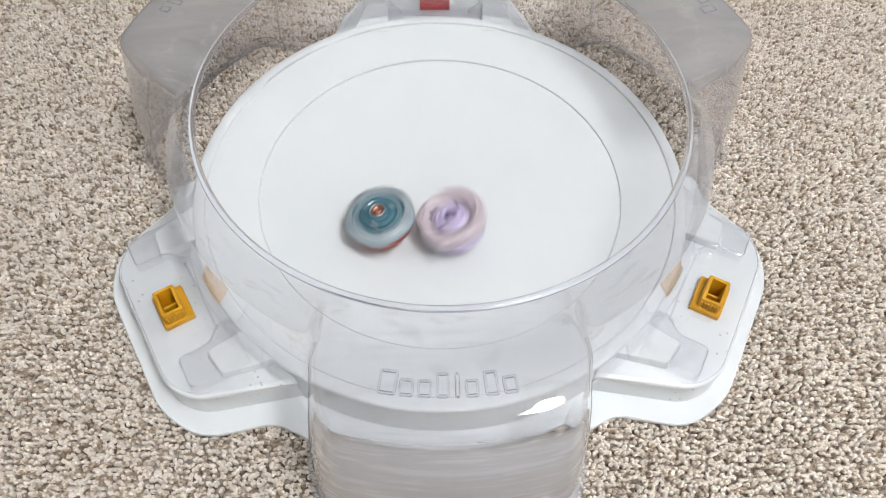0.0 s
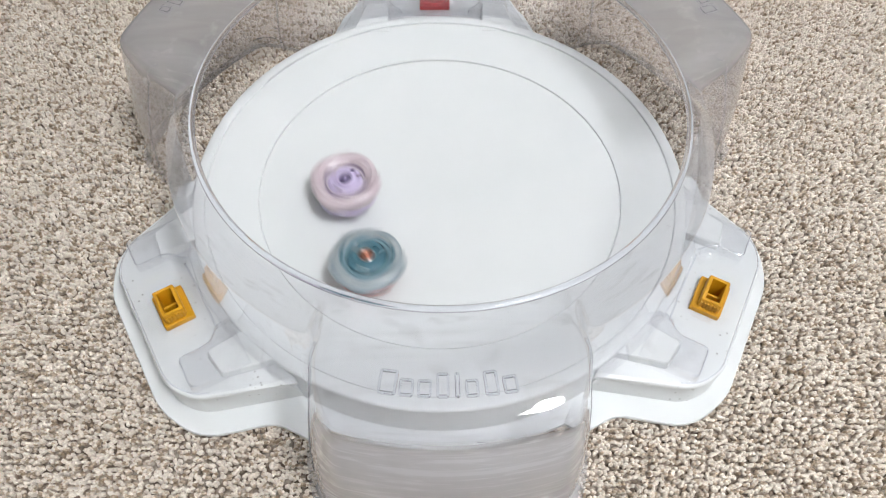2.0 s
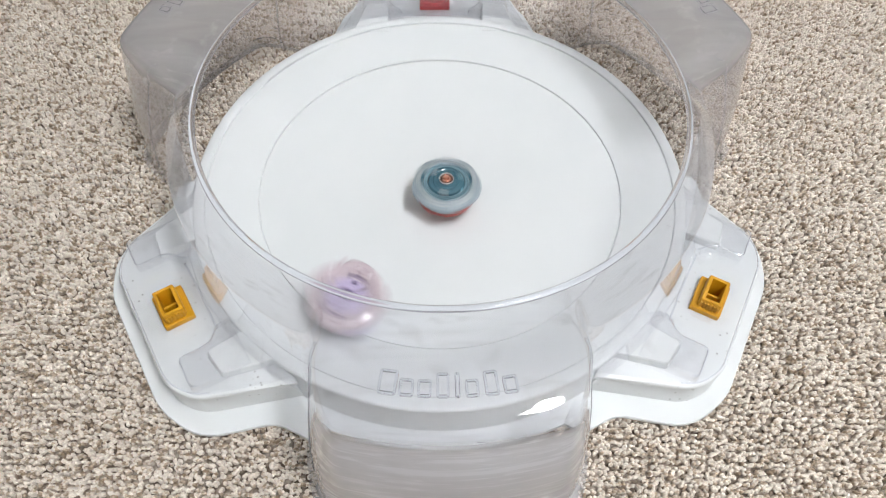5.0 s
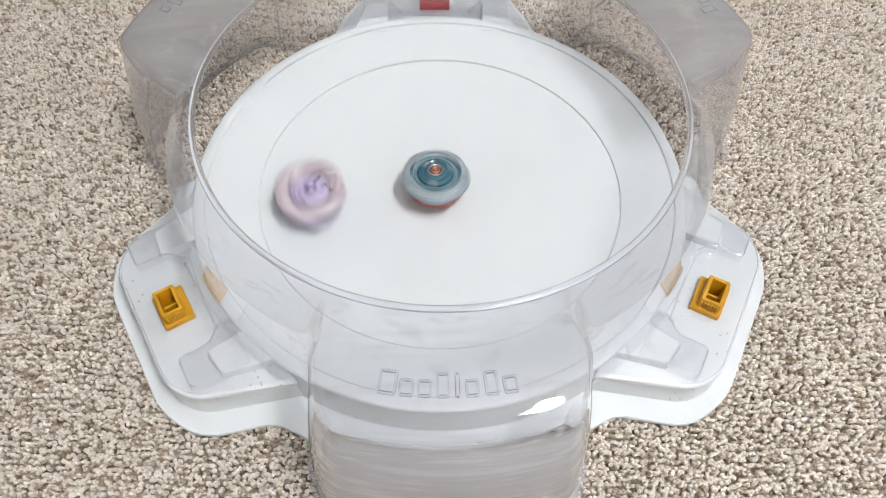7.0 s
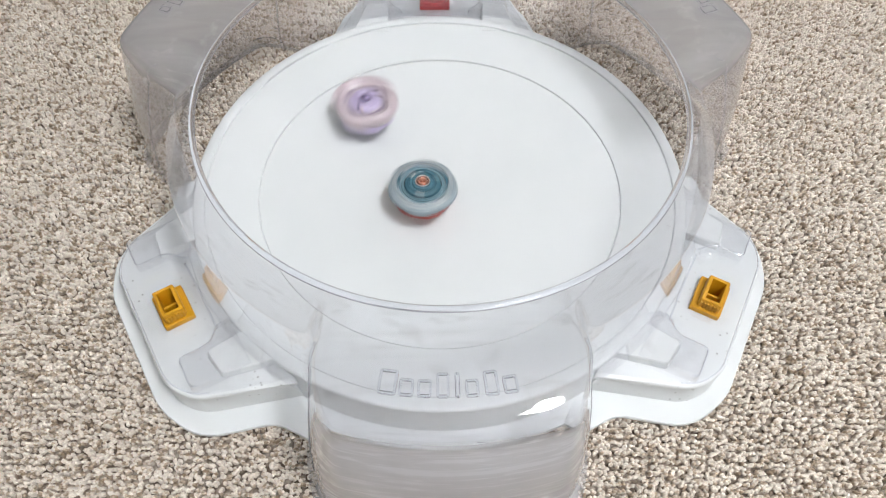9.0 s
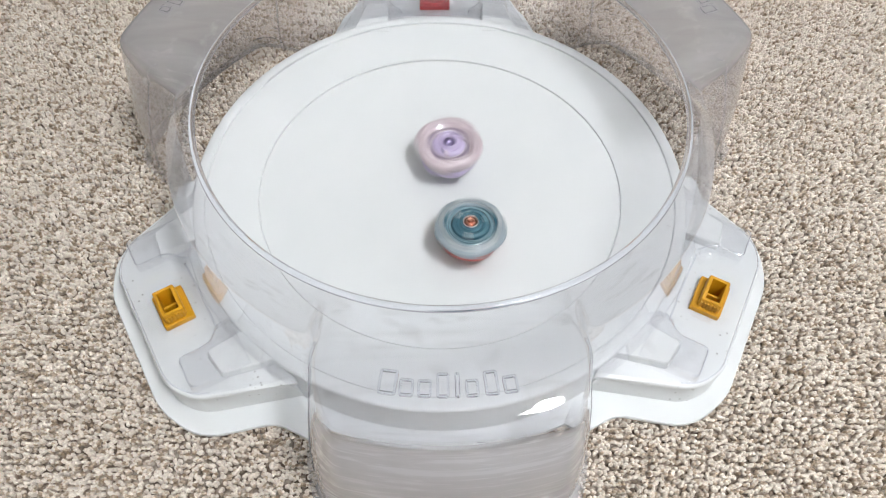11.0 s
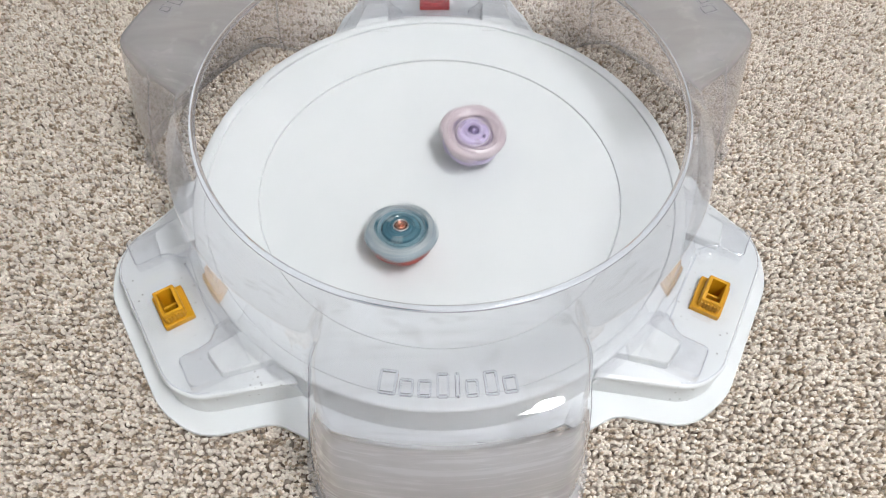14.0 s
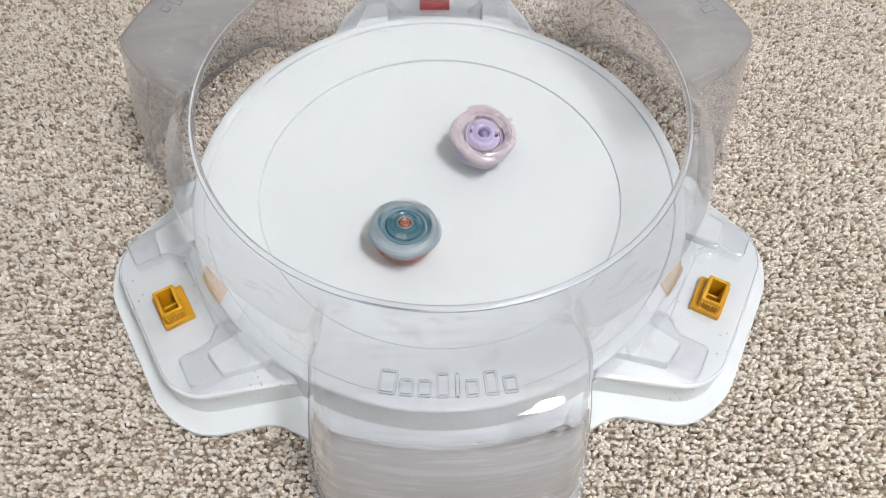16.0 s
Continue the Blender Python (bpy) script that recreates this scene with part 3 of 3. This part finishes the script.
            bead = [(p.x, p.y, WING_Z + 0.0076) for p in inset(loop, 0.0004) if p.x > 0.1700]
            part("moulded_edge", tube(bead, 0.00045), M_GLASS, skin).visible_shadow = False
    # raised marks on each lobe: plain bars
    letters = ((-9.0, 2.6, 1), (-6.4, 2.1, 0), (-3.9, 2.0, 0), (-1.4, 1.8, 1), (0.6, 0.7, 1), (2.6, 1.9, 0), (5.3, 2.0, 1), (7.9, 2.1, 0))
    for lobe in LOBES:
        for off, width, tall in letters:
            bm = bmesh.new()
            w = 0.190 * radians(width) / 2
            r0, r1 = (0.1825 if tall else 0.1860), 0.1945
            outer = rounded([(r0, -w), (r1, -w), (r1, w), (r0, w)], [0.0016] * 4, 3)
            inner = inset(outer, min(0.0013, w * 0.7))

            def on_lobe(loop, rise):
                return [(p.x, p.y, cover_height(lobe + off + math.degrees(math.atan2(p.y, p.x)), p.length) + rise) for p in loop]

            stacked(bm, [on_lobe(outer, -0.0006), on_lobe(outer, 0.0004), on_lobe(inset(outer, 0.0003), 0.0009),
                         on_lobe(inner, 0.0009), on_lobe(inner, -0.0006), on_lobe(outer, -0.0006)], False)
            bmesh.ops.remove_doubles(bm, verts=bm.verts, dist=0.00002)
            part("raised_bar", bm, M_GLASS, cover, "", polar(arena, lobe + off)).visible_shadow = False
    for angle, mat, label in ((90.0, M_RED, "red plastic connector clip"), (210.0, M_YELLOW, "ochre yellow plastic connector clip"), (330.0, M_YELLOW, "ochre yellow plastic connector clip")):
        connector_clip(arena, mat, angle, label)
    return arena


# ---- the spinning tops ----
def notched(blades, depth, twist=0.0):
    """Outline of a blade ring: blades ramps round the circle, deepest just behind each tip."""
    def shape(a, r, z):
        f = ((a + twist) * blades / (2 * math.pi)) % 1.0
        return r - depth * (1 - smooth_step(0.0, 0.82, f)) * smooth_step(0.0, 0.12, f + 0.04), z
    return shape


def arc_piece(r0, r1, span, z0, z1):
    """A bent bar round the z axis, span degrees long."""
    steps = 10
    a = [radians(span * (k / steps - 0.5)) for k in range(steps + 1)]
    outline = [Vector((r1 * math.cos(q), r1 * math.sin(q))) for q in a] + [Vector((r0 * math.cos(q), r0 * math.sin(q))) for q in reversed(a)]
    return stacked(bmesh.new(), [at_height(outline, z0), at_height(outline, z1 - 0.0003), at_height(inset(outline, 0.0002), z1)], True, True)


def spinning_top(name, label, blades, mats, r_out, hole_r, notch, lift, core_size, shades, groove_shade_m, line_m):
    """Tip, driver, disc, blade ring, cap ring and core, standing on its tip at the origin."""
    tip_m, disc_m, ring_m, edge_m, cap_m, trim_m, core_m = mats
    top = tagged(new(name), label, "spinning top", "spinning tops in the bowl")
    part("tip", lathe([(0.0, 0.0), (0.0012, 0.0002), (0.0022, 0.0014), (0.0040, 0.0052), (0.0085, 0.0090), (0.0110, 0.0115), (0.0110, 0.0135), (0.0, 0.0135)], 40), tip_m, top)
    part("disc", lathe([(0.004, 0.0125), (0.0195, 0.0125), (0.0210, 0.0134), (0.0214, 0.0165), (0.0200, 0.0185), (0.004, 0.0185)], 72, notched(6, 0.0012)), disc_m, top)
    r = r_out
    hole = hole_r
    part("blade_ring", lathe([(hole - 0.002, 0.0180), (r - 0.0048, 0.0172), (r - 0.0026, 0.0186), (r - 0.0006, 0.0206 + 0.7 * lift), (r, 0.0222 + lift), (r - 0.0006, 0.0240 + lift),
                              (r - 0.0018, 0.0250 + lift), (r - 0.0040, 0.0254 + lift), (hole + 0.0016, 0.0268 + 0.3 * lift), (hole + 0.0002, 0.0264 + 0.2 * lift), (hole, 0.0250),
                              (hole - 0.002, 0.0240)], 144, notched(blades, notch)), ring_m, top)
    part("blade_edge", lathe([(hole + 0.0012, 0.0262 + 0.3 * lift), (hole + 0.0022, 0.0275 + 0.3 * lift), (r - 0.0046, 0.0262 + lift), (r - 0.0030, 0.0256 + lift), (r - 0.0046, 0.0246 + lift)],
                             144, notched(blades, notch, 0.4)), edge_m, top)
    part("trim_ring", lathe([(hole - 0.0040, 0.0240), (hole - 0.0032, 0.0262), (hole - 0.0024, 0.0264), (hole - 0.0020, 0.0252), (hole - 0.0012, 0.0252), (hole - 0.0006, 0.0266), (hole + 0.0002, 0.0262), (hole + 0.0004, 0.0240)], 72), trim_m, top)
    k = core_size
    part("cap", lathe([(0.0030, 0.0230), (hole - 0.0036, 0.0235), (hole - 0.0036, 0.0266), (hole - 0.0046, 0.0280), (0.0098, 0.0287), (0.0090, 0.0282), (0.0076, 0.0284), (0.0068, 0.0294), (0.0058 * k, 0.0292), (0.0050 * k, 0.0286)], 72, notched(3, 0.0005)), cap_m, top)
    part("core_ring", lathe([(0.0040 * k, 0.0280), (0.0068 * k, 0.0282), (0.0068 * k, 0.0302), (0.0061 * k, 0.0308), (0.0050 * k, 0.0301), (0.0044 * k, 0.0285)], 48), line_m if core_m is M_COPPER else cap_m, top)
    dome = [(0.0, 0.0320), (0.0014, 0.0317), (0.0028, 0.0309), (0.0038, 0.0297), (0.0042, 0.0284), (0.0042, 0.0270), (0.0, 0.0270)]
    part("core", lathe(dome if core_m is M_PLUM else [(0.0, 0.0314), (0.0012 * k, 0.0313), (0.0018 * k, 0.0302), (0.0030 * k, 0.0309), (0.0040 * k, 0.0303), (0.0045 * k, 0.0292), (0.0045 * k, 0.0270), (0.0, 0.0270)], 40), core_m, top)
    for k in range(3):
        bm = bmesh.new()
        box(bm, 0.0080, hole - 0.0040, -0.0011, 0.0011, 0.0265, 0.0292, 0.0006, 0.0003)
        part("cap_fin", bm, edge_m if k else trim_m, top, "", pose(0, 0, 0, 0, 0, 120 * k + 20))
    for k in range(2):
        stud = lathe([(0.0, 0.0297), (0.0010, 0.0296), (0.0013, 0.0288), (0.0013, 0.0278), (0.0, 0.0278)], 16)
        part("stud", stud, cap_m if core_m is M_COPPER else core_m, top, "", pose(0, 0, 0, 0, 0, 180 * k + 60) @ pose(0.0092, 0, 0))
    # raised dark arcs that stand for shade in the groove between cap and ring
    for k, (bearing, span) in enumerate(((10, 40), (168, 30))):
        part("groove_shade", arc_piece(hole - 0.0008, hole + 0.0010, span, 0.0255, 0.0278), groove_shade_m, top, "dark arc standing for the shade in the groove beside the ring", pose(0, 0, 0, 0, 0, bearing))
    for radius, height, line in ((hole + 0.0016, 0.0274 + 0.3 * lift, ring_m), (hole - 0.0034, 0.0268, trim_m if core_m is M_COPPER else line_m)):
        bead = [(radius + 0.00032 * math.cos(q), height + 0.00032 * math.sin(q)) for q in [2 * math.pi * i / 8 for i in range(9)]]
        part("trim_line", lathe(bead, 72), line, top)
    for k in range(blades * 3):
        bm = bmesh.new()
        sweep = 0.0016 + 0.0009 * (k % 3)
        far = r - (0.0010 if k % 3 == 0 else 0.0026)
        low = [(hole + 0.0012, -0.0008), (0.5 * (hole + far), -0.0014 - sweep * 0.4), (far, -0.0010 - sweep), (far, 0.0006 - sweep), (0.5 * (hole + far), 0.0010 - sweep * 0.4), (hole + 0.0012, 0.0010)]
        outline = [Vector(p) for p in low]

        def on_ring(loop, rise):
            return [(p.x, p.y, 0.0270 + 0.3 * lift + (0.7 * lift - 0.0012) * (p.length - hole) / (r - hole) + rise) for p in loop]

        stacked(bm, [on_ring(outline, -0.0022), on_ring(outline, 0.0007), on_ring(inset(outline, 0.0003), 0.0012)])
        part("blade_fin", bm, shades[(k + k // 3) % 4] if k % 3 else edge_m, top, "", pose(0, 0, 0, 0, 0, 360 / (blades * 3) * k + 8 + 6 * (k % 2)))
    return top


room()
carpet()
stadium()
blue_top = spinning_top("spinning_top", "blue-grey spinning top with copper core, spinning in the bowl", 5,
                        (M_REDDISC, M_REDDISC, M_STEELBLUE, M_SMOKE, M_TEAL, M_SEA, M_COPPER), 0.0246, 0.0168, 0.0018,
                        0.0004, 0.78, (M_SEA, M_SMOKE, M_STEELBLUE, M_SMOKE), M_TEAL, M_METAL)
lilac_top = spinning_top("spinning_top", "pale pink and lilac spinning top, spinning in the bowl", 4,
                         (M_VIOLET, M_LILAC, M_PINK, M_PINK, M_LILAC, M_MAUVE, M_PLUM), 0.0247, 0.0158, 0.0024,
                         0.0046, 0.92, (M_PINK, M_BLUSH, M_PINK, M_LILAC), M_GROOVE_SHADE, M_BLUSH)


# ---- what moves: each top's path over the bowl, its lean and its spin ----
def motions():
    TALL = 0.031
    BLUE = [
        (0.00, -0.0416, -0.0352), (0.10, -0.0484, -0.0521), (0.20, -0.0452, -0.0656), (0.30, -0.0351, -0.0770), (0.40, -0.0206, -0.0789),
        (0.50, -0.0095, -0.0686), (0.60, -0.0034, -0.0593), (0.70, 0.0114, -0.0686), (0.80, 0.0168, -0.0563), (0.90, 0.0191, -0.0451),
        (1.00, 0.0156, -0.0283), (1.10, 0.0082, -0.0181), (1.20, 0.0002, -0.0081), (1.30, -0.0079, 0.0005), (1.40, -0.0161, 0.0075),
        (1.50, -0.0427, 0.0142), (1.60, -0.0653, 0.0077), (1.70, -0.0680, 0.0000), (1.80, -0.0709, -0.0278), (1.90, -0.0651, -0.0427),
        (2.00, -0.0456, -0.0731), (2.10, -0.0203, -0.0824), (2.20, 0.0131, -0.0982), (2.30, 0.0352, -0.0901), (2.40, 0.0510, -0.0702),
        (2.50, 0.0562, -0.0474), (2.60, 0.0534, -0.0287), (2.70, 0.0462, -0.0127), (2.80, 0.0342, -0.0043), (2.90, 0.0220, 0.0039),
        (3.00, 0.0105, 0.0113), (3.10, -0.0011, 0.0145), (3.20, -0.0105, 0.0115), (3.30, -0.0156, 0.0073), (3.40, -0.0207, 0.0030),
        (3.50, -0.0199, 0.0048), (3.60, -0.0196, 0.0031), (3.70, -0.0186, 0.0018), (3.80, -0.0175, 0.0019), (3.90, -0.0164, 0.0006),
        (4.00, -0.0128, 0.0001), (4.10, -0.0092, -0.0004), (4.20, -0.0050, -0.0016), (4.50, -0.0010, -0.0009), (4.80, 0.0028, -0.0031),
        (5.10, 0.0044, -0.0076), (5.40, 0.0026, -0.0123), (5.70, -0.0021, -0.0150), (6.00, -0.0077, -0.0139), (6.30, -0.0115, -0.0091),
        (6.40, -0.0121, -0.0072), (6.50, -0.0106, -0.0045), (6.60, -0.0112, -0.0032), (6.70, -0.0091, -0.0031), (6.80, -0.0081, -0.0017),
        (6.90, -0.0071, -0.0004), (7.00, -0.0034, 0.0014), (7.10, -0.0019, 0.0011), (7.20, 0.0012, 0.0012), (7.30, 0.0033, -0.0001),
        (7.40, 0.0043, -0.0014), (7.50, 0.0064, -0.0014), (7.60, 0.0074, -0.0041), (7.70, 0.0075, -0.0067), (7.80, 0.0075, -0.0080),
        (7.90, 0.0085, -0.0093), (8.00, 0.0075, -0.0100), (8.10, 0.0054, -0.0120), (8.20, 0.0044, -0.0133), (8.30, 0.0024, -0.0147),
        (8.40, 0.0004, -0.0160), (8.50, -0.0027, -0.0135), (8.60, -0.0058, -0.0149), (8.70, -0.0079, -0.0123), (8.80, -0.0099, -0.0111),
        (8.90, -0.0110, -0.0098), (9.00, -0.0121, -0.0084), (9.10, -0.0121, -0.0085), (9.20, -0.0111, -0.0045), (9.35, -0.0100, -0.0020),
        (9.50, -0.0085, -0.0017), (9.65, -0.0065, -0.0031), (9.80, -0.0042, -0.0060), (9.95, -0.0016, -0.0100), (10.10, 0.0013, -0.0148),
        (10.25, 0.0043, -0.0201), (10.40, 0.0075, -0.0256), (10.55, 0.0108, -0.0309), (10.70, 0.0140, -0.0358), (10.85, 0.0173, -0.0399),
        (11.00, 0.0204, -0.0430), (11.15, 0.0234, -0.0446), (11.30, 0.0262, -0.0444), (11.40, 0.0292, -0.0432), (11.50, 0.0323, -0.0395),
        (11.60, 0.0322, -0.0407), (11.70, 0.0276, -0.0265), (11.80, 0.0266, -0.0290), (11.90, 0.0263, -0.0419), (12.00, 0.0234, -0.0386),
        (12.10, 0.0205, -0.0354), (12.20, 0.0165, -0.0302), (12.30, 0.0105, -0.0328), (12.40, 0.0037, -0.0495), (12.50, 0.0022, -0.0498),
        (12.60, -0.0013, -0.0458), (12.70, -0.0023, -0.0433), (12.80, -0.0044, -0.0369), (12.90, -0.0071, -0.0460), (13.00, -0.0062, -0.0440),
        (13.10, -0.0063, -0.0396), (13.20, -0.0092, -0.0435), (13.30, -0.0101, -0.0435), (13.40, -0.0082, -0.0422), (13.50, -0.0059, -0.0363),
        (13.60, -0.0132, -0.0411), (13.70, -0.0309, -0.0584), (13.80, -0.0318, -0.0597), (13.90, -0.0300, -0.0571), (14.00, -0.0252, -0.0474),
        (14.10, -0.0230, -0.0415), (14.20, -0.0212, -0.0376), (14.30, -0.0222, -0.0376), (14.40, -0.0242, -0.0365), (14.50, -0.0185, -0.0356),
        (14.60, -0.0153, -0.0373), (14.70, -0.0103, -0.0358), (14.80, -0.0093, -0.0371), (14.90, -0.0063, -0.0370), (15.00, -0.0073, -0.0389),
        (15.10, -0.0073, -0.0383), (15.20, -0.0063, -0.0383), (15.30, -0.0112, -0.0397), (15.40, -0.0113, -0.0384), (15.50, -0.0094, -0.0345),
        (15.60, -0.0075, -0.0280), (15.70, -0.0238, -0.0454), (15.80, -0.0306, -0.0471), (15.90, -0.0267, -0.0468), (16.00, -0.0226, -0.0450),
    ]
    LILAC = [
        (0.00, 0.0062, -0.0358), (0.10, 0.0139, 0.0082), (0.20, 0.0151, 0.0423), (0.30, 0.0091, 0.0617), (0.40, -0.0030, 0.0541),
        (0.50, -0.0194, 0.0286), (0.60, -0.0331, -0.0197), (0.70, -0.0538, -0.0372), (0.80, -0.0596, -0.0560), (0.90, -0.0470, -0.0698),
        (1.00, -0.0209, -0.0788), (1.10, 0.0103, -0.0847), (1.20, 0.0412, -0.0798), (1.30, 0.0621, -0.0439), (1.40, 0.0459, 0.0030),
        (1.50, 0.0249, 0.0465), (1.60, 0.0006, 0.0601), (1.70, -0.0403, 0.0534), (1.80, -0.0632, 0.0405), (1.90, -0.0700, 0.0100),
        (2.00, -0.0649, -0.0101), (2.10, -0.0422, -0.0339), (2.20, -0.0168, -0.0205), (2.30, 0.0084, 0.0093), (2.40, 0.0180, 0.0483),
        (2.50, 0.0069, 0.0836), (2.60, -0.0238, 0.0988), (2.70, -0.0579, 0.0835), (2.80, -0.0772, 0.0376), (2.90, -0.0636, -0.0243),
        (3.00, -0.0160, -0.0713), (3.10, 0.0500, -0.0871), (3.20, 0.1035, -0.0623), (3.30, 0.1093, -0.0071), (3.40, 0.0897, 0.0610),
        (3.50, 0.0424, 0.1069), (3.60, -0.0274, 0.1039), (3.70, -0.0805, 0.0776), (3.80, -0.1132, 0.0045), (3.90, -0.0978, -0.0706),
        (4.00, -0.0233, -0.1229), (4.10, 0.0727, -0.0954), (4.20, 0.1156, 0.0064), (4.35, 0.0778, 0.0865), (4.50, -0.0059, 0.1168),
        (4.65, -0.0870, 0.0790), (4.80, -0.1180, -0.0054), (4.95, -0.0802, -0.0875), (5.10, 0.0049, -0.1191), (5.25, 0.0880, -0.0813),
        (5.40, 0.1203, 0.0044), (5.55, 0.0825, 0.0884), (5.70, -0.0039, 0.1215), (5.85, -0.0889, 0.0837), (6.00, -0.1226, -0.0034),
        (6.15, -0.0849, -0.0893), (6.30, 0.0028, -0.1238), (6.40, 0.0898, -0.0778), (6.50, 0.1165, 0.0096), (6.60, 0.0779, 0.0826),
        (6.70, 0.0158, 0.1093), (6.80, -0.0438, 0.0918), (6.90, -0.0807, 0.0411), (7.00, -0.0872, -0.0210), (7.10, -0.0557, -0.0788),
        (7.20, -0.0113, -0.1021), (7.30, 0.0480, -0.1034), (7.40, 0.0962, -0.0627), (7.50, 0.1139, -0.0084), (7.60, 0.0973, 0.0492),
        (7.70, 0.0516, 0.0864), (7.80, -0.0078, 0.0928), (7.90, -0.0625, 0.0694), (8.00, -0.0956, 0.0192), (8.10, -0.0947, -0.0402),
        (8.20, -0.0597, -0.0852), (8.30, -0.0076, -0.1043), (8.40, 0.0462, -0.0893), (8.50, 0.0823, -0.0500), (8.60, 0.0897, 0.0048),
        (8.70, 0.0689, 0.0512), (8.80, 0.0304, 0.0820), (8.90, -0.0155, 0.0830), (9.00, -0.0560, 0.0625), (9.10, -0.0780, 0.0227),
        (9.20, -0.0778, -0.0209), (9.35, -0.0182, -0.0756), (9.50, 0.0607, -0.0402), (9.65, 0.0617, 0.0453), (9.80, -0.0147, 0.0807),
        (9.95, -0.0834, 0.0273), (10.10, -0.0769, -0.0616), (10.25, -0.0068, -0.1105), (10.40, 0.0669, -0.0929), (10.55, 0.0975, -0.0370),
        (10.70, 0.0809, 0.0133), (10.85, 0.0416, 0.0341), (11.00, 0.0057, 0.0275), (11.15, -0.0142, 0.0091), (11.30, -0.0173, -0.0048),
        (11.40, -0.0082, 0.0022), (11.50, -0.0058, 0.0137), (11.60, -0.0012, 0.0212), (11.70, 0.0041, 0.0240), (11.80, 0.0051, 0.0307),
        (11.90, -0.0004, 0.0441), (12.00, -0.0010, 0.0468), (12.10, -0.0025, 0.0414), (12.20, -0.0045, 0.0319), (12.30, -0.0023, 0.0252),
        (12.40, -0.0057, 0.0359), (12.50, -0.0061, 0.0407), (12.60, -0.0068, 0.0372), (12.70, -0.0055, 0.0278), (12.80, -0.0042, 0.0144),
        (12.90, 0.0010, 0.0199), (13.00, 0.0010, 0.0159), (13.10, 0.0021, 0.0105), (13.20, 0.0084, 0.0146), (13.30, 0.0126, 0.0213),
        (13.40, 0.0147, 0.0213), (13.50, 0.0147, 0.0193), (13.60, 0.0211, 0.0200), (13.70, 0.0310, 0.0400), (13.80, 0.0332, 0.0467),
        (13.90, 0.0289, 0.0495), (14.00, 0.0234, 0.0381), (14.10, 0.0116, 0.0240), (14.20, 0.0063, 0.0106), (14.30, 0.0063, 0.0092),
        (14.40, 0.0105, 0.0093), (14.50, 0.0182, 0.0157), (14.60, 0.0210, 0.0146), (14.70, 0.0189, 0.0106), (14.80, 0.0200, 0.0106),
        (14.90, 0.0158, 0.0093), (15.00, 0.0152, 0.0120), (15.10, 0.0126, 0.0079), (15.20, 0.0105, 0.0106), (15.30, 0.0168, 0.0160),
        (15.40, 0.0158, 0.0213), (15.50, 0.0153, 0.0200), (15.60, 0.0137, 0.0200), (15.70, 0.0276, 0.0333), (15.80, 0.0343, 0.0439),
        (15.90, 0.0321, 0.0453), (16.00, 0.0308, 0.0352),
    ]

    def along(path, t):
        """Smooth place on a path of (seconds, x, y) at time t."""
        k = 0
        while k < len(path) - 2 and path[k + 1][0] <= t:
            k += 1
        p0, p1, p2, p3 = path[max(k - 1, 0)], path[k], path[k + 1], path[min(k + 2, len(path) - 1)]
        h = p2[0] - p1[0]
        s = (t - p1[0]) / h
        out = []
        for i in (1, 2):
            m1 = (p2[i] - p0[i]) / max(p2[0] - p0[0], 1e-6) * h
            m2 = (p3[i] - p1[i]) / max(p3[0] - p1[0], 1e-6) * h
            out.append((2 * s ** 3 - 3 * s ** 2 + 1) * p1[i] + (s ** 3 - 2 * s ** 2 + s) * m1 + (3 * s ** 2 - 2 * s ** 3) * p2[i] + (s ** 3 - s ** 2) * m2)
        return out

    def blue_lean(t):
        early = 1 - smooth_step(0.4, 1.4, t)
        late = smooth_step(11.0, 15.5, t)
        w = 2 * math.pi * (t - 15.25) / 0.62
        return -9.0 * early + 4.5 * late * math.sin(w), -2.0 * early + 1.0 + 6.0 * late * math.cos(w)

    def lilac_lean(t):
        early = 1 - smooth_step(0.8, 1.4, t)
        late = smooth_step(11.0, 15.0, t)
        w = 2 * math.pi * (t - 15.5) / 0.40
        return -17.0 * early + 5.0 * late * math.sin(w), 3.0 * early - 2.0 * smooth_step(1.0, 3.0, t) - 4.0 * late - 5.0 * smooth_step(14.2, 15.3, t) + 5.0 * late * math.cos(w)

    def keyed(top, path, lean, spin):
        rows = []
        turned = 0.0
        for f in range(481):
            t = f / 30.0
            x, y = along(path, t)
            lx, ly = lean(t)
            axis = Vector((math.tan(radians(lx)), math.tan(radians(ly)), 1)).normalized()
            x, y = x - TALL * axis.x, y - TALL * axis.y
            z = dish_height(math.hypot(x, y)) + 0.0003
            tilt = Vector((0, 0, 1)).rotation_difference(axis).to_matrix().to_4x4()
            rows.append((t, Matrix.Translation((x, y, z)) @ tilt @ pose(0, 0, 0, 0, 0, turned)))
            turned += spin(t)
        walk(top, rows)

    keyed(blue_top, BLUE, blue_lean, lambda t: 84.0)
    keyed(lilac_top, LILAC, lilac_lean, lambda t: 84.0 - 58.0 * smooth_step(13.2, 16.0, t))


motions()
